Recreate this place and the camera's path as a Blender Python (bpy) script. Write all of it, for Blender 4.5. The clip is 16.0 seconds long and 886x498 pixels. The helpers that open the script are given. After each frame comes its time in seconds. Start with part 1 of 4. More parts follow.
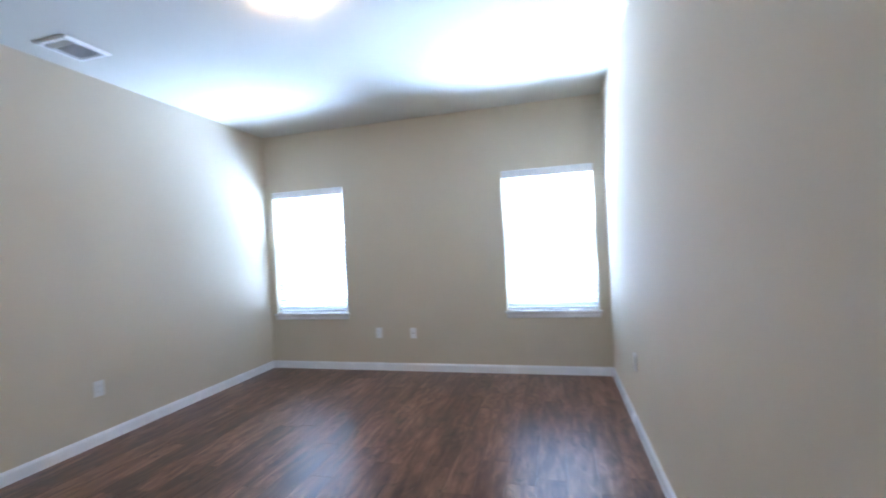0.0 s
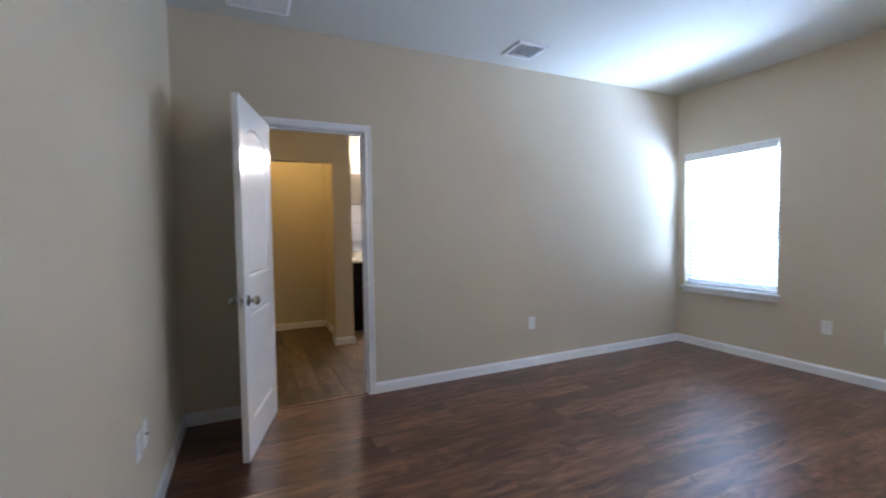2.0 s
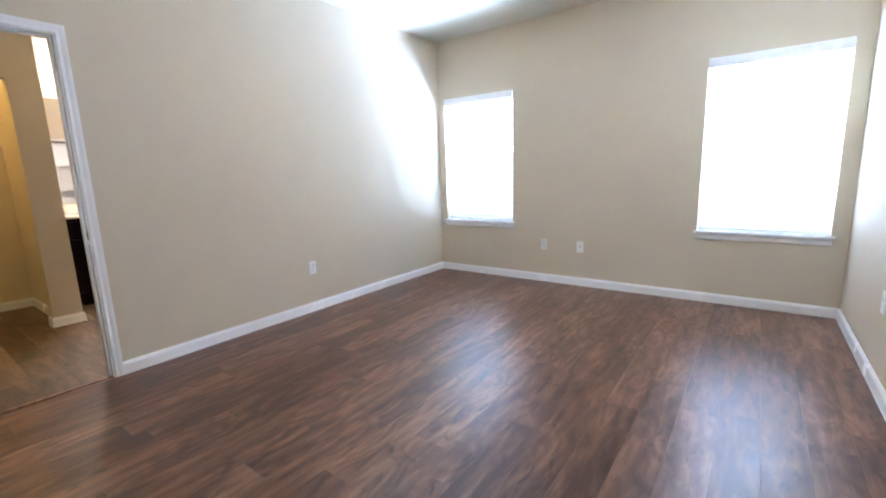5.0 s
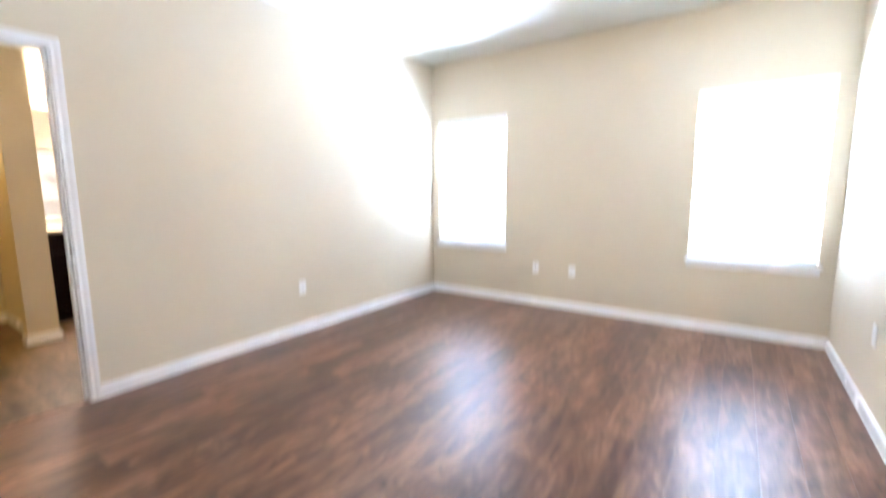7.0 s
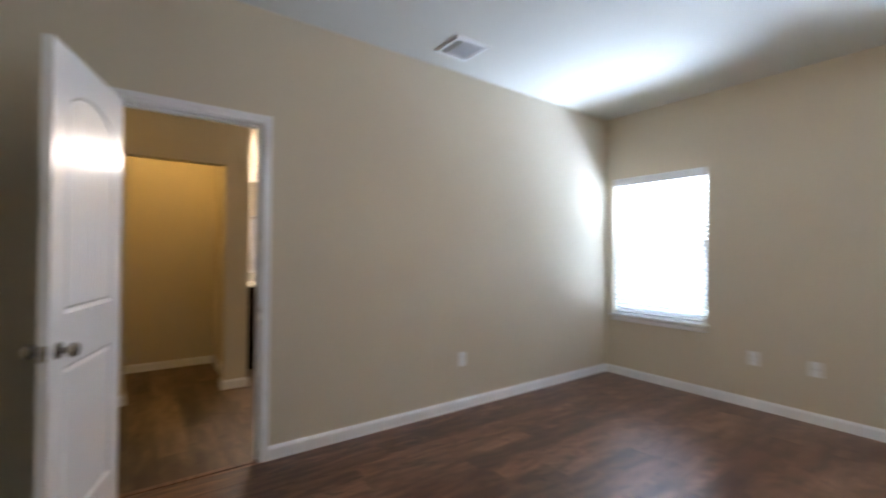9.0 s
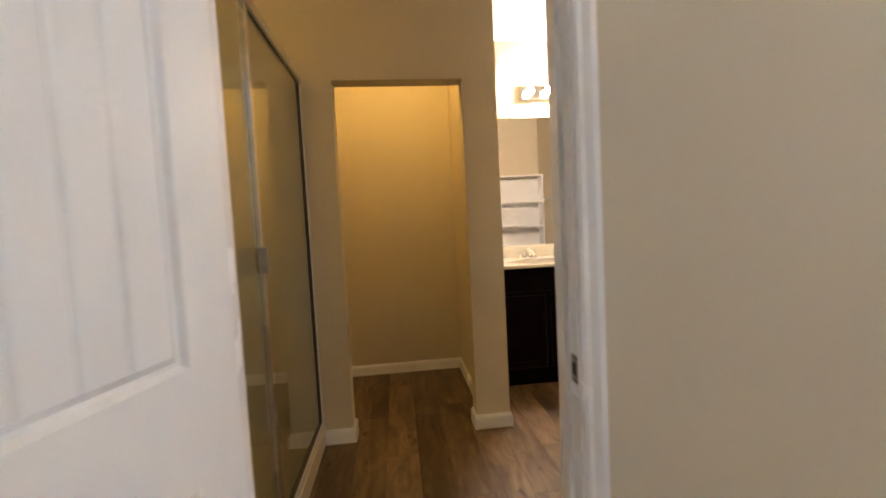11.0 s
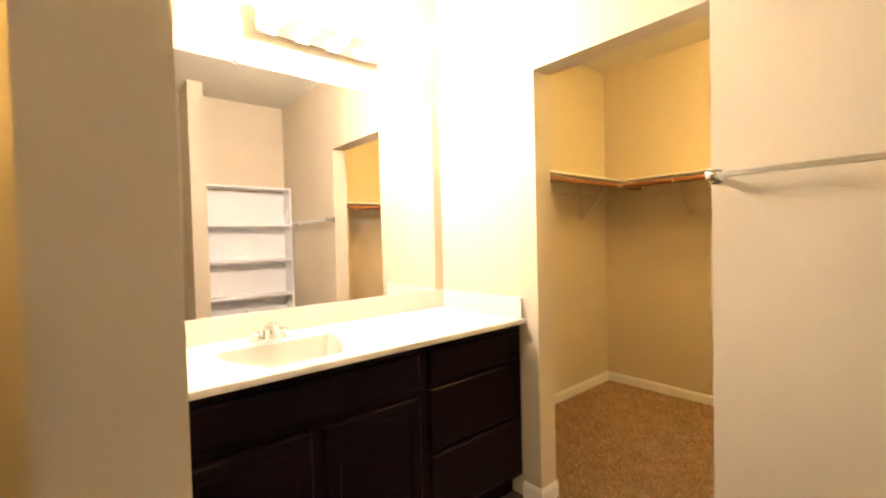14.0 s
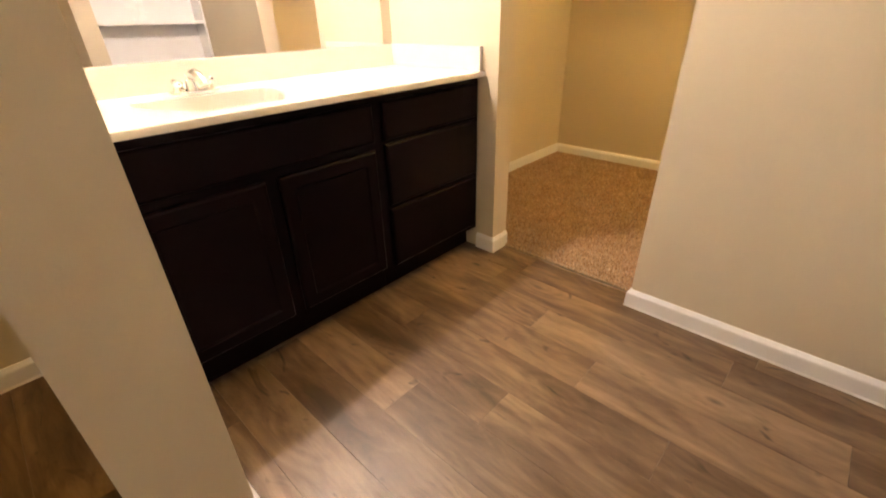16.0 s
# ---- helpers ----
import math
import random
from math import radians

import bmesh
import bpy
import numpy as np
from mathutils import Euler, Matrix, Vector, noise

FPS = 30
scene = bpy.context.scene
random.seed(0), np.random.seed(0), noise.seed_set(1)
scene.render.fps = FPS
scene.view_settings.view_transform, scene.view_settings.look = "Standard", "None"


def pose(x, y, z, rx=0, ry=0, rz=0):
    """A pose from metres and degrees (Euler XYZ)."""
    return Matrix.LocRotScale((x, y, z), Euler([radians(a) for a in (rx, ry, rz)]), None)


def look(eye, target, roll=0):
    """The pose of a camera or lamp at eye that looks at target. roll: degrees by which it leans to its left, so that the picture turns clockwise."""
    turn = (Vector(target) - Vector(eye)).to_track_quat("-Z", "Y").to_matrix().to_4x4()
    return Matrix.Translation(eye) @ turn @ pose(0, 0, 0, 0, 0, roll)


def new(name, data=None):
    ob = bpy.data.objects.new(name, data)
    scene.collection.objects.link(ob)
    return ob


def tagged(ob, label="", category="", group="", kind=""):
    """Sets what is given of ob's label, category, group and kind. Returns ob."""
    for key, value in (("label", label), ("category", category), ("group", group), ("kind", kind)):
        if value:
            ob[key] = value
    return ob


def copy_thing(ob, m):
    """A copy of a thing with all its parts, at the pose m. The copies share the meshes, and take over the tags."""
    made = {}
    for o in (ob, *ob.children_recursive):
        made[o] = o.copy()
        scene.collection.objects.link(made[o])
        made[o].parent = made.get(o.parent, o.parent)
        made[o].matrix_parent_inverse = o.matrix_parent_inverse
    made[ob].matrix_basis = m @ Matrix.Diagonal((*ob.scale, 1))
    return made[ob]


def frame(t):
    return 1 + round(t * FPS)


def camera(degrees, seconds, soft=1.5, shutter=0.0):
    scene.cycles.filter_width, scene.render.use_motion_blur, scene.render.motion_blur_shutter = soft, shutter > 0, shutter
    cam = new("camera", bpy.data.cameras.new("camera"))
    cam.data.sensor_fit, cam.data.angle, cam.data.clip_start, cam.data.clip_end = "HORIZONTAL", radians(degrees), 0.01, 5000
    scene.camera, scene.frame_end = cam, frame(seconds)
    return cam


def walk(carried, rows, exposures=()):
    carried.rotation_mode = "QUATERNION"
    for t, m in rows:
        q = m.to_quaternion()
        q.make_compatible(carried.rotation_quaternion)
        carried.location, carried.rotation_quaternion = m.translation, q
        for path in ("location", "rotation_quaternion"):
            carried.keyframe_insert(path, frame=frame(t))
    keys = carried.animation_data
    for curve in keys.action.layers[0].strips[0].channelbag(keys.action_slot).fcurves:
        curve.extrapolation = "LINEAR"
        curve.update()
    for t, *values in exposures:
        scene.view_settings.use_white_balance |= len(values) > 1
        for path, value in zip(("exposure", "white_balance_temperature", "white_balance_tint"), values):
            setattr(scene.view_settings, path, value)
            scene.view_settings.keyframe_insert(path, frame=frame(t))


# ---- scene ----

# ---------------------------------------------------------------- camera
cam = camera(92.2, 16.0, 1.8, 0.5)
PATH = [
    (0, (3.318, -0.879, 1.305), (2.808, 1.055, 1.307), -2.9),
    (0.5, (3.316, -0.794, 1.297), (2.364, 0.965, 1.301), 0.2),
    (1, (3.323, -0.793, 1.283), (1.961, 0.671, 1.234), -0.4),
    (1.5, (3.305, -0.831, 1.27), (1.641, 0.278, 1.204), -0.7),
    (2, (3.261, -0.893, 1.268), (1.446, -0.057, 1.189), -0.9),
    (2.5, (3.242, -0.931, 1.293), (1.367, -0.244, 1.176), -0.7),
    (3, (3.238, -0.927, 1.282), (1.378, -0.199, 1.19), -0.5),
    (3.5, (3.248, -0.86, 1.273), (1.576, 0.234, 1.187), -0.8),
    (4, (3.22, -0.848, 1.283), (1.81, 0.568, 1.206), -1.4),
    (4.5, (3.213, -0.847, 1.252), (1.979, 0.723, 1.146), -1.4),
    (4.7, (3.225, -0.843, 1.218), (2.022, 0.738, 0.984), -1.9),
    (6.8, (3.14, -0.833, 1.242), (2.047, 0.742, 0.674), -0.1),
    (7, (3.16, -0.843, 1.249), (2.033, 0.787, 0.981), -0.4),
    (7.5, (3.201, -0.839, 1.325), (2.042, 0.783, 1.496), -0.4),
    (8, (3.203, -0.839, 1.332), (2.055, 0.784, 1.556), 0.1),
    (8.5, (3.066, -0.841, 1.301), (1.875, 0.765, 1.355), -0.9),
    (9, (2.733, -0.675, 1.272), (1.114, 0.5, 1.29), 0.5),
    (9.5, (2.319, -0.590, 1.249), (0.392, -0.068, 1.142), 0.9),
    (9.7, (2.108, -0.570, 1.236), (0.152, -0.166, 1.128), -1.2),
    (11.8, (0.243, -0.351, 1.249), (-1.742, -0.286, 1.012), -2.1),
    (12, (0.113, -0.344, 1.262), (-1.864, -0.302, 0.962), -2.1),
    (12.5, (-0.252, -0.327, 1.271), (-2.228, -0.215, 0.98), -3.5),
    (13, (-0.542, -0.186, 1.279), (-2.445, 0.412, 1.125), -3.5),
    (13.5, (-0.704, 0.017, 1.31), (-2.427, 1.032, 1.282), -2.1),
    (14, (-0.759, 0.077, 1.325), (-2.289, 1.364, 1.273), -1.5),
    (14.5, (-0.793, 0.083, 1.301), (-2.245, 1.441, 1.087), -1.1),
    (15, (-0.811, 0.086, 1.232), (-2.168, 1.435, 0.651), -1.1),
    (15.5, (-0.821, 0.087, 1.176), (-2.094, 1.394, 0.356), -1.4),
    (16, (-0.822, 0.081, 1.142), (-2.034, 1.349, 0.181), -1.6),
]
EXPOSURES = [(0.0, 0.93, 5060, 10), (0.5, 0.62, 5060, 10), (1.5, 0.42, 5130, 11), (2.5, 1.08, 5200, 11), (3.5, 1.24, 5310, 11), (4.5, 1.32, 5370, 11), (7.0, 2.2, 5580, 11), (7.5, 1.68, 5890, 11), (8.0, 1.22, 6020, 11), (8.5, 0.9, 5960, 11), (9.0, 0.62, 5860, 11), (9.5, 0.62, 5800, 11), (9.7, 0.62, 5800, 11), (12.0, 1.75, 7050, 12), (12.5, 2.1, 7000, 13), (13.0, 2.16, 6800, 12), (13.5, 1.98, 6550, 12), (14.0, 1.63, 6350, 12), (14.5, 1.43, 6300, 13), (15.0, 1.26, 6250, 14), (15.5, 1.46, 6200, 14), (16.0, 1.7, 6150, 14)]
walk(cam, [(t, look(eye, target, roll)) for t, eye, target, roll in PATH], EXPOSURES)

# ---------------------------------------------------------------- light
SUN_ELEVATION, SUN_HEADING = 52.0, 200.0
world = bpy.data.worlds.new("world")
scene.world = world
world.use_nodes = True
sky = world.node_tree.nodes.new("ShaderNodeTexSky")
sky.sky_type, sky.sun_disc = "NISHITA", False
sky.sun_elevation, sky.sun_rotation = radians(SUN_ELEVATION), radians(SUN_HEADING)
world.node_tree.nodes["Background"].inputs["Strength"].default_value = 0.12
world.node_tree.links.new(sky.outputs["Color"], world.node_tree.nodes["Background"].inputs["Color"])
sun = new("sun", bpy.data.lights.new("sun", "SUN"))
sun.data.energy, sun.data.angle, sun.data.color = 3.0, radians(0.5), (1.0, 0.95, 0.88)
sun.matrix_world = look((0, 0, 30), Vector((0, 0, 30)) - Vector((
    math.sin(radians(SUN_HEADING)) * math.cos(radians(SUN_ELEVATION)),
    math.cos(radians(SUN_HEADING)) * math.cos(radians(SUN_ELEVATION)), math.sin(radians(SUN_ELEVATION)))))

WINDOW_WATTS = (410.0, 710.0)
OUTDOOR_GLOW = 6.0
DAYLIGHT = (0.735, 0.855, 1.06)
VANITY_GLOW, VANITY_COLOUR = 371.0, (1.0, 0.805, 0.625)
DOME_GLOW, DOME_COLOUR = 32.0, (1.0, 0.60, 0.27)
ALCOVE_GLOW, CLOSET_GLOW, SHOWER_FILL, WARM = 21.0, 60.0, 8.6, (1.0, 0.600, 0.168)

# ---------------------------------------------------------------- plan, in metres
ROOM_W, ROOM_N, ROOM_S, CEIL = 3.81, 3.52, -1.31, 2.742
WALL_T = 0.115
BATH_W, BATH_N, CLOSET_N = -2.745, 1.745, 3.66
ALCOVE_X = -1.624
WINDOWS = ((0.092, 1.005), (2.815, 3.705))
WIN_Z0, WIN_Z1 = 0.642, 2.078
DOOR_Y0, DOOR_Y1, DOOR_H = -0.762, -0.052, 2.04


# ---------------------------------------------------------------- materials
def material(name, rough=0.5, metal=0.0, colour=(0.8, 0.8, 0.8)):
    m = bpy.data.materials.new(name)
    m.use_nodes = True
    b = m.node_tree.nodes["Principled BSDF"]
    b.inputs["Base Color"].default_value = (*colour, 1)
    b.inputs["Roughness"].default_value, b.inputs["Metallic"].default_value = rough, metal
    return m, m.node_tree, b


def node(tree, kind, values=(), operation="", use_clamp=False, data_type="", blend_type=""):
    n = tree.nodes.new(kind)
    if operation:
        n.operation = operation
    if use_clamp:
        n.use_clamp = True
    if data_type:
        n.data_type, n.blend_type = data_type, blend_type
    for key, value in values:
        n.inputs[key].default_value = value
    return n


def ramp(tree, source, stops):
    r = tree.nodes.new("ShaderNodeValToRGB")
    while len(r.color_ramp.elements) < len(stops):
        r.color_ramp.elements.new(0.5)
    for e, (at, colour) in zip(r.color_ramp.elements, stops):
        e.position, e.color = at, (*colour, 1)
    tree.links.new(source, r.inputs["Fac"])
    return r


def surface(name, low, high, rough, scale=2.0, grain=0.0, grain_scale=300.0, bump_depth=0.001, metal=0.0, sheen=0.5):
    """A plain surface whose colour drifts between two tones, with a fine relief."""
    m, tree, b = material(name, rough, metal)
    b.inputs["Specular IOR Level"].default_value = sheen
    link = tree.links.new
    at = node(tree, "ShaderNodeTexCoord")
    broad = node(tree, "ShaderNodeTexNoise", [("Scale", scale), ("Detail", 5.0)])
    link(at.outputs["Object"], broad.inputs["Vector"])
    link(ramp(tree, broad.outputs["Fac"], [(0.3, low), (0.7, high)]).outputs["Color"], b.inputs["Base Color"])
    gloss = node(tree, "ShaderNodeMapRange", [("To Min", max(rough - 0.06, 0.02)), ("To Max", min(rough + 0.06, 1))])
    link(broad.outputs["Fac"], gloss.inputs["Value"])
    link(gloss.outputs["Result"], b.inputs["Roughness"])
    if grain:
        fine = node(tree, "ShaderNodeTexNoise", [("Scale", grain_scale), ("Detail", 3.0)])
        link(at.outputs["Object"], fine.inputs["Vector"])
        bump = node(tree, "ShaderNodeBump", [("Strength", grain), ("Distance", bump_depth)])
        link(fine.outputs["Fac"], bump.inputs["Height"])
        link(bump.outputs["Normal"], b.inputs["Normal"])
    return m


def planks(name, tones, rough, knot, gloss_drift=0.08, spread=0.07, streak=0.42, fine_part=0.16, narrow=13.0, swirl=0.7, depth=6.0, relief=0.05, blotch=0.645, ring_part=0.0, knot_scale=2.0):
    """Wood boards: the tone changes from board to board, grain runs along the board's own x."""
    m, tree, b = material(name, rough)
    link = tree.links.new
    at, info = node(tree, "ShaderNodeTexCoord"), node(tree, "ShaderNodeObjectInfo")
    shift = node(tree, "ShaderNodeVectorMath", operation="MULTIPLY_ADD")
    mixer = node(tree, "ShaderNodeCombineXYZ")
    for k, key in ((37.0, "X"), (91.0, "Y"), (53.0, "Z")):
        mul = node(tree, "ShaderNodeMath", [(1, k)], operation="MULTIPLY")
        link(info.outputs["Random"], mul.inputs[0])
        link(mul.outputs[0], mixer.inputs[key])
    shift.inputs[1].default_value = (1, 1, 1)
    link(at.outputs["Object"], shift.inputs[0])
    link(mixer.outputs[0], shift.inputs[2])
    def stretched(sx, sy, scale, detail, distortion=0.0):
        mapping = node(tree, "ShaderNodeMapping", [("Scale", (sx, sy, 1))])
        link(shift.outputs[0], mapping.inputs["Vector"])
        n = node(tree, "ShaderNodeTexNoise", [("Scale", scale), ("Detail", detail), ("Distortion", distortion), ("Roughness", 0.62)])
        link(mapping.outputs[0], n.inputs["Vector"])
        return n
    cloud = stretched(1.0, 4.0, 2.4, 5.0, 0.6)
    grain = stretched(1.0, narrow, 3.6, depth, swirl)
    fine = stretched(1.0, 26.0, 11.0, 3.0)
    knots = stretched(1.0, 2.4, 4.5, 2.0, 1.6)
    mix1 = node(tree, "ShaderNodeMath", [(1, 0.50)], operation="MULTIPLY")
    link(cloud.outputs["Fac"], mix1.inputs[0])
    mix2 = node(tree, "ShaderNodeMath", [(1, streak)], operation="MULTIPLY_ADD")
    link(grain.outputs["Fac"], mix2.inputs[0])
    link(mix1.outputs[0], mix2.inputs[2])
    mix3 = node(tree, "ShaderNodeMath", [(1, fine_part)], operation="MULTIPLY_ADD")
    link(fine.outputs["Fac"], mix3.inputs[0])
    link(mix2.outputs[0], mix3.inputs[2])
    # round knots, and growth rings that bend about them
    cell_at = node(tree, "ShaderNodeMapping", [("Scale", (1, 2.2, 1))])
    link(shift.outputs[0], cell_at.inputs["Vector"])
    cell = node(tree, "ShaderNodeTexVoronoi", [("Scale", knot_scale)])
    link(cell_at.outputs[0], cell.inputs["Vector"])
    halo = node(tree, "ShaderNodeMapRange", [("From Min", 0.0), ("From Max", 0.42), ("To Min", 1.0), ("To Max", 0.0)])
    link(cell.outputs["Distance"], halo.inputs["Value"])
    wander = stretched(0.7, 2.2, 1.7, 2.0)
    across = node(tree, "ShaderNodeSeparateXYZ")
    link(at.outputs["Object"], across.inputs[0])
    phase = node(tree, "ShaderNodeMath", [(1, 70.0)], operation="MULTIPLY")
    link(across.outputs["Y"], phase.inputs[0])
    for source, k in ((wander.outputs["Fac"], 30.0), (halo.outputs["Result"], 13.0)):
        more = node(tree, "ShaderNodeMath", [(1, k)], operation="MULTIPLY_ADD")
        link(source, more.inputs[0])
        link(phase.outputs[0], more.inputs[2])
        phase = more
    wave = node(tree, "ShaderNodeMath", operation="SINE")
    link(phase.outputs[0], wave.inputs[0])
    ringed = node(tree, "ShaderNodeMath", [(1, ring_part)], operation="MULTIPLY_ADD")
    link(wave.outputs[0], ringed.inputs[0])
    link(mix3.outputs[0], ringed.inputs[2])
    tone = node(tree, "ShaderNodeMapRange", [("To Min", -spread), ("To Max", spread)])
    link(info.outputs["Random"], tone.inputs["Value"])
    total = node(tree, "ShaderNodeMath", operation="ADD")
    link(ringed.outputs[0], total.inputs[0])
    link(tone.outputs["Result"], total.inputs[1])
    base = ramp(tree, total.outputs[0], tones)
    dark = ramp(tree, knots.outputs["Fac"], [(blotch, (1, 1, 1)), (0.74, (knot, knot, knot))])
    mul = node(tree, "ShaderNodeMix", [(0, 1.0)], data_type="RGBA", blend_type="MULTIPLY")
    link(base.outputs["Color"], mul.inputs[6])
    link(dark.outputs["Color"], mul.inputs[7])
    spot = ramp(tree, cell.outputs["Distance"], [(0.025, (knot, knot, knot)), (0.105, (1, 1, 1))])
    spotted = node(tree, "ShaderNodeMix", [(0, 1.0 if ring_part else 0.0)], data_type="RGBA", blend_type="MULTIPLY")
    link(mul.outputs[2], spotted.inputs[6])
    link(spot.outputs["Color"], spotted.inputs[7])
    link(spotted.outputs[2], b.inputs["Base Color"])
    gloss = node(tree, "ShaderNodeMapRange", [("To Min", rough - gloss_drift), ("To Max", rough + gloss_drift)])
    link(grain.outputs["Fac"], gloss.inputs["Value"])
    link(gloss.outputs["Result"], b.inputs["Roughness"])
    bump = node(tree, "ShaderNodeBump", [("Strength", relief), ("Distance", 0.0004)])
    link(mix3.outputs[0], bump.inputs["Height"])
    link(bump.outputs["Normal"], b.inputs["Normal"])
    return m


def fleck(name, tones):
    """Pile whose tone differs from tuft to tuft and drifts over the floor."""
    m, tree, b = material(name, 0.95)
    b.inputs["Specular IOR Level"].default_value = 0.1
    link = tree.links.new
    geo, at = node(tree, "ShaderNodeNewGeometry"), node(tree, "ShaderNodeTexCoord")
    cloud = node(tree, "ShaderNodeTexNoise", [("Scale", 9.0), ("Detail", 4.0)])
    link(at.outputs["Object"], cloud.inputs["Vector"])
    mixed = node(tree, "ShaderNodeMath", [(1, 0.62)], operation="MULTIPLY")
    link(geo.outputs["Random Per Island"], mixed.inputs[0])
    total = node(tree, "ShaderNodeMath", [(1, 0.5)], operation="MULTIPLY_ADD")
    link(cloud.outputs["Fac"], total.inputs[0])
    link(mixed.outputs[0], total.inputs[2])
    link(ramp(tree, total.outputs[0], tones).outputs["Color"], b.inputs["Base Color"])
    return m


def glowing(name, colour, strength):
    m, tree, b = material(name, 0.3, 0, (0.9, 0.88, 0.85))
    b.inputs["Emission Color"].default_value = (*colour, 1)
    b.inputs["Emission Strength"].default_value = strength
    return m


def thin_glass(name, tint, gloss):
    """A clear pane: mostly seen through, with a mirror gloss that grows at grazing angles."""
    m, tree, b = material(name)
    link, out = tree.links.new, tree.nodes["Material Output"]
    clear = node(tree, "ShaderNodeBsdfTransparent", [("Color", (*tint, 1))])
    shine = node(tree, "ShaderNodeBsdfGlossy", [("Roughness", 0.01)])
    facing = node(tree, "ShaderNodeLayerWeight", [("Blend", 0.5)])
    lean = node(tree, "ShaderNodeMath", [(1, 5.0)], operation="POWER")
    link(facing.outputs["Facing"], lean.inputs[0])
    more = node(tree, "ShaderNodeMath", [(1, 0.9 * gloss), (2, 0.045 * gloss)], operation="MULTIPLY_ADD", use_clamp=True)
    mix = node(tree, "ShaderNodeMixShader")
    link(lean.outputs[0], more.inputs[0])
    link(more.outputs[0], mix.inputs[0])
    link(clear.outputs[0], mix.inputs[1])
    link(shine.outputs[0], mix.inputs[2])
    link(mix.outputs[0], out.inputs["Surface"])
    return m


def insect_mesh(name):
    m, tree, b = material(name, 0.8, 0, (0.12, 0.12, 0.13))
    link, out = tree.links.new, tree.nodes["Material Output"]
    clear, mix = node(tree, "ShaderNodeBsdfTransparent"), node(tree, "ShaderNodeMixShader", [("Fac", 0.58)])
    link(clear.outputs[0], mix.inputs[1])
    link(b.outputs[0], mix.inputs[2])
    link(mix.outputs[0], out.inputs["Surface"])
    return m


M_WALL = surface("wall_paint", (0.605, 0.540, 0.418), (0.635, 0.568, 0.441), 0.80, 1.3, 0.35, 130.0, 0.0012, sheen=0.25)
M_CEIL = surface("ceiling_paint", (0.615, 0.60, 0.535), (0.655, 0.64, 0.57), 0.85, 1.0, 0.5, 90.0, 0.0015)
M_TRIM = surface("trim_paint", (0.84, 0.85, 0.875), (0.87, 0.88, 0.90), 0.26, 4.0, 0.1, 60.0, 0.0005)
M_DOOR = surface("door_paint", (0.85, 0.85, 0.855), (0.87, 0.87, 0.875), 0.25, 1.5, 0.08, 45.0, 0.0004, sheen=0.42)
M_PLASTIC = surface("white_plastic", (0.80, 0.80, 0.79), (0.84, 0.84, 0.83), 0.35, 20.0)
# near-black; on the slot and hole blocks it paints the dark inside
M_DARK = surface("dark_gap", (0.02, 0.02, 0.02), (0.03, 0.03, 0.03), 0.7, 20.0)
M_SLAT = surface("blind_slat_vinyl", (0.80, 0.80, 0.79), (0.85, 0.85, 0.84), 0.4, 8.0)
slat_tree = M_SLAT.node_tree
glow_through = node(slat_tree, "ShaderNodeBsdfTranslucent", [("Color", (0.85, 0.86, 0.86, 1))])
slat_mix = node(slat_tree, "ShaderNodeMixShader", [("Fac", 0.50)])
slat_tree.links.new(slat_tree.nodes["Principled BSDF"].outputs[0], slat_mix.inputs[1])
slat_tree.links.new(glow_through.outputs[0], slat_mix.inputs[2])
slat_tree.links.new(slat_mix.outputs[0], slat_tree.nodes["Material Output"].inputs["Surface"])
M_METAL_WHITE = surface("enamelled_steel", (0.80, 0.80, 0.80), (0.85, 0.85, 0.85), 0.4, 10.0)
# grey that paints the duct's shade behind the supply register's louvres
M_LOUVRE_BACK = surface("painted_duct_shade", (0.30, 0.31, 0.33), (0.35, 0.36, 0.38), 0.6, 10.0)
M_NICKEL = surface("satin_nickel", (0.42, 0.39, 0.35), (0.50, 0.47, 0.42), 0.24, 30.0, metal=1.0)
M_CHROME = surface("chrome", (0.80, 0.80, 0.80), (0.86, 0.86, 0.86), 0.09, 30.0, metal=1.0)
M_ALU = surface("brushed_aluminium", (0.62, 0.62, 0.62), (0.70, 0.70, 0.70), 0.30, 30.0, metal=1.0)
M_PEWTER = surface("grey_handle_metal", (0.30, 0.31, 0.33), (0.36, 0.37, 0.39), 0.35, 30.0, metal=0.6)
M_GASKET = surface("black_gasket", (0.035, 0.035, 0.035), (0.045, 0.045, 0.045), 0.5, 30.0)
M_VANITY = surface("espresso_wood", (0.0040, 0.0016, 0.0027), (0.0062, 0.0026, 0.0040), 0.33, 6.0, 0.2, 80.0, 0.0006, sheen=0.058)
M_MARBLE = surface("cultured_marble", (0.70, 0.675, 0.62), (0.76, 0.735, 0.675), 0.16, 5.0)
M_ACRYLIC = surface("shower_acrylic", (0.66, 0.62, 0.54), (0.70, 0.66, 0.58), 0.3, 3.0)
M_ROD = surface("stained_rod_wood", (0.20, 0.085, 0.035), (0.27, 0.12, 0.05), 0.30, 14.0, 0.2, 120.0, 0.0004)
M_CONCRETE = surface("concrete_slab", (0.28, 0.27, 0.25), (0.34, 0.33, 0.31), 0.9, 3.0, 0.5, 60.0, 0.002)
M_LAWN = surface("lawn", (0.045, 0.075, 0.02), (0.08, 0.12, 0.04), 0.9, 0.6, 0.8, 40.0, 0.02)
M_CARPET = surface("carpet_pile", (0.26, 0.195, 0.13), (0.36, 0.28, 0.20), 0.95, 45.0, 0.9, 350.0, 0.004)
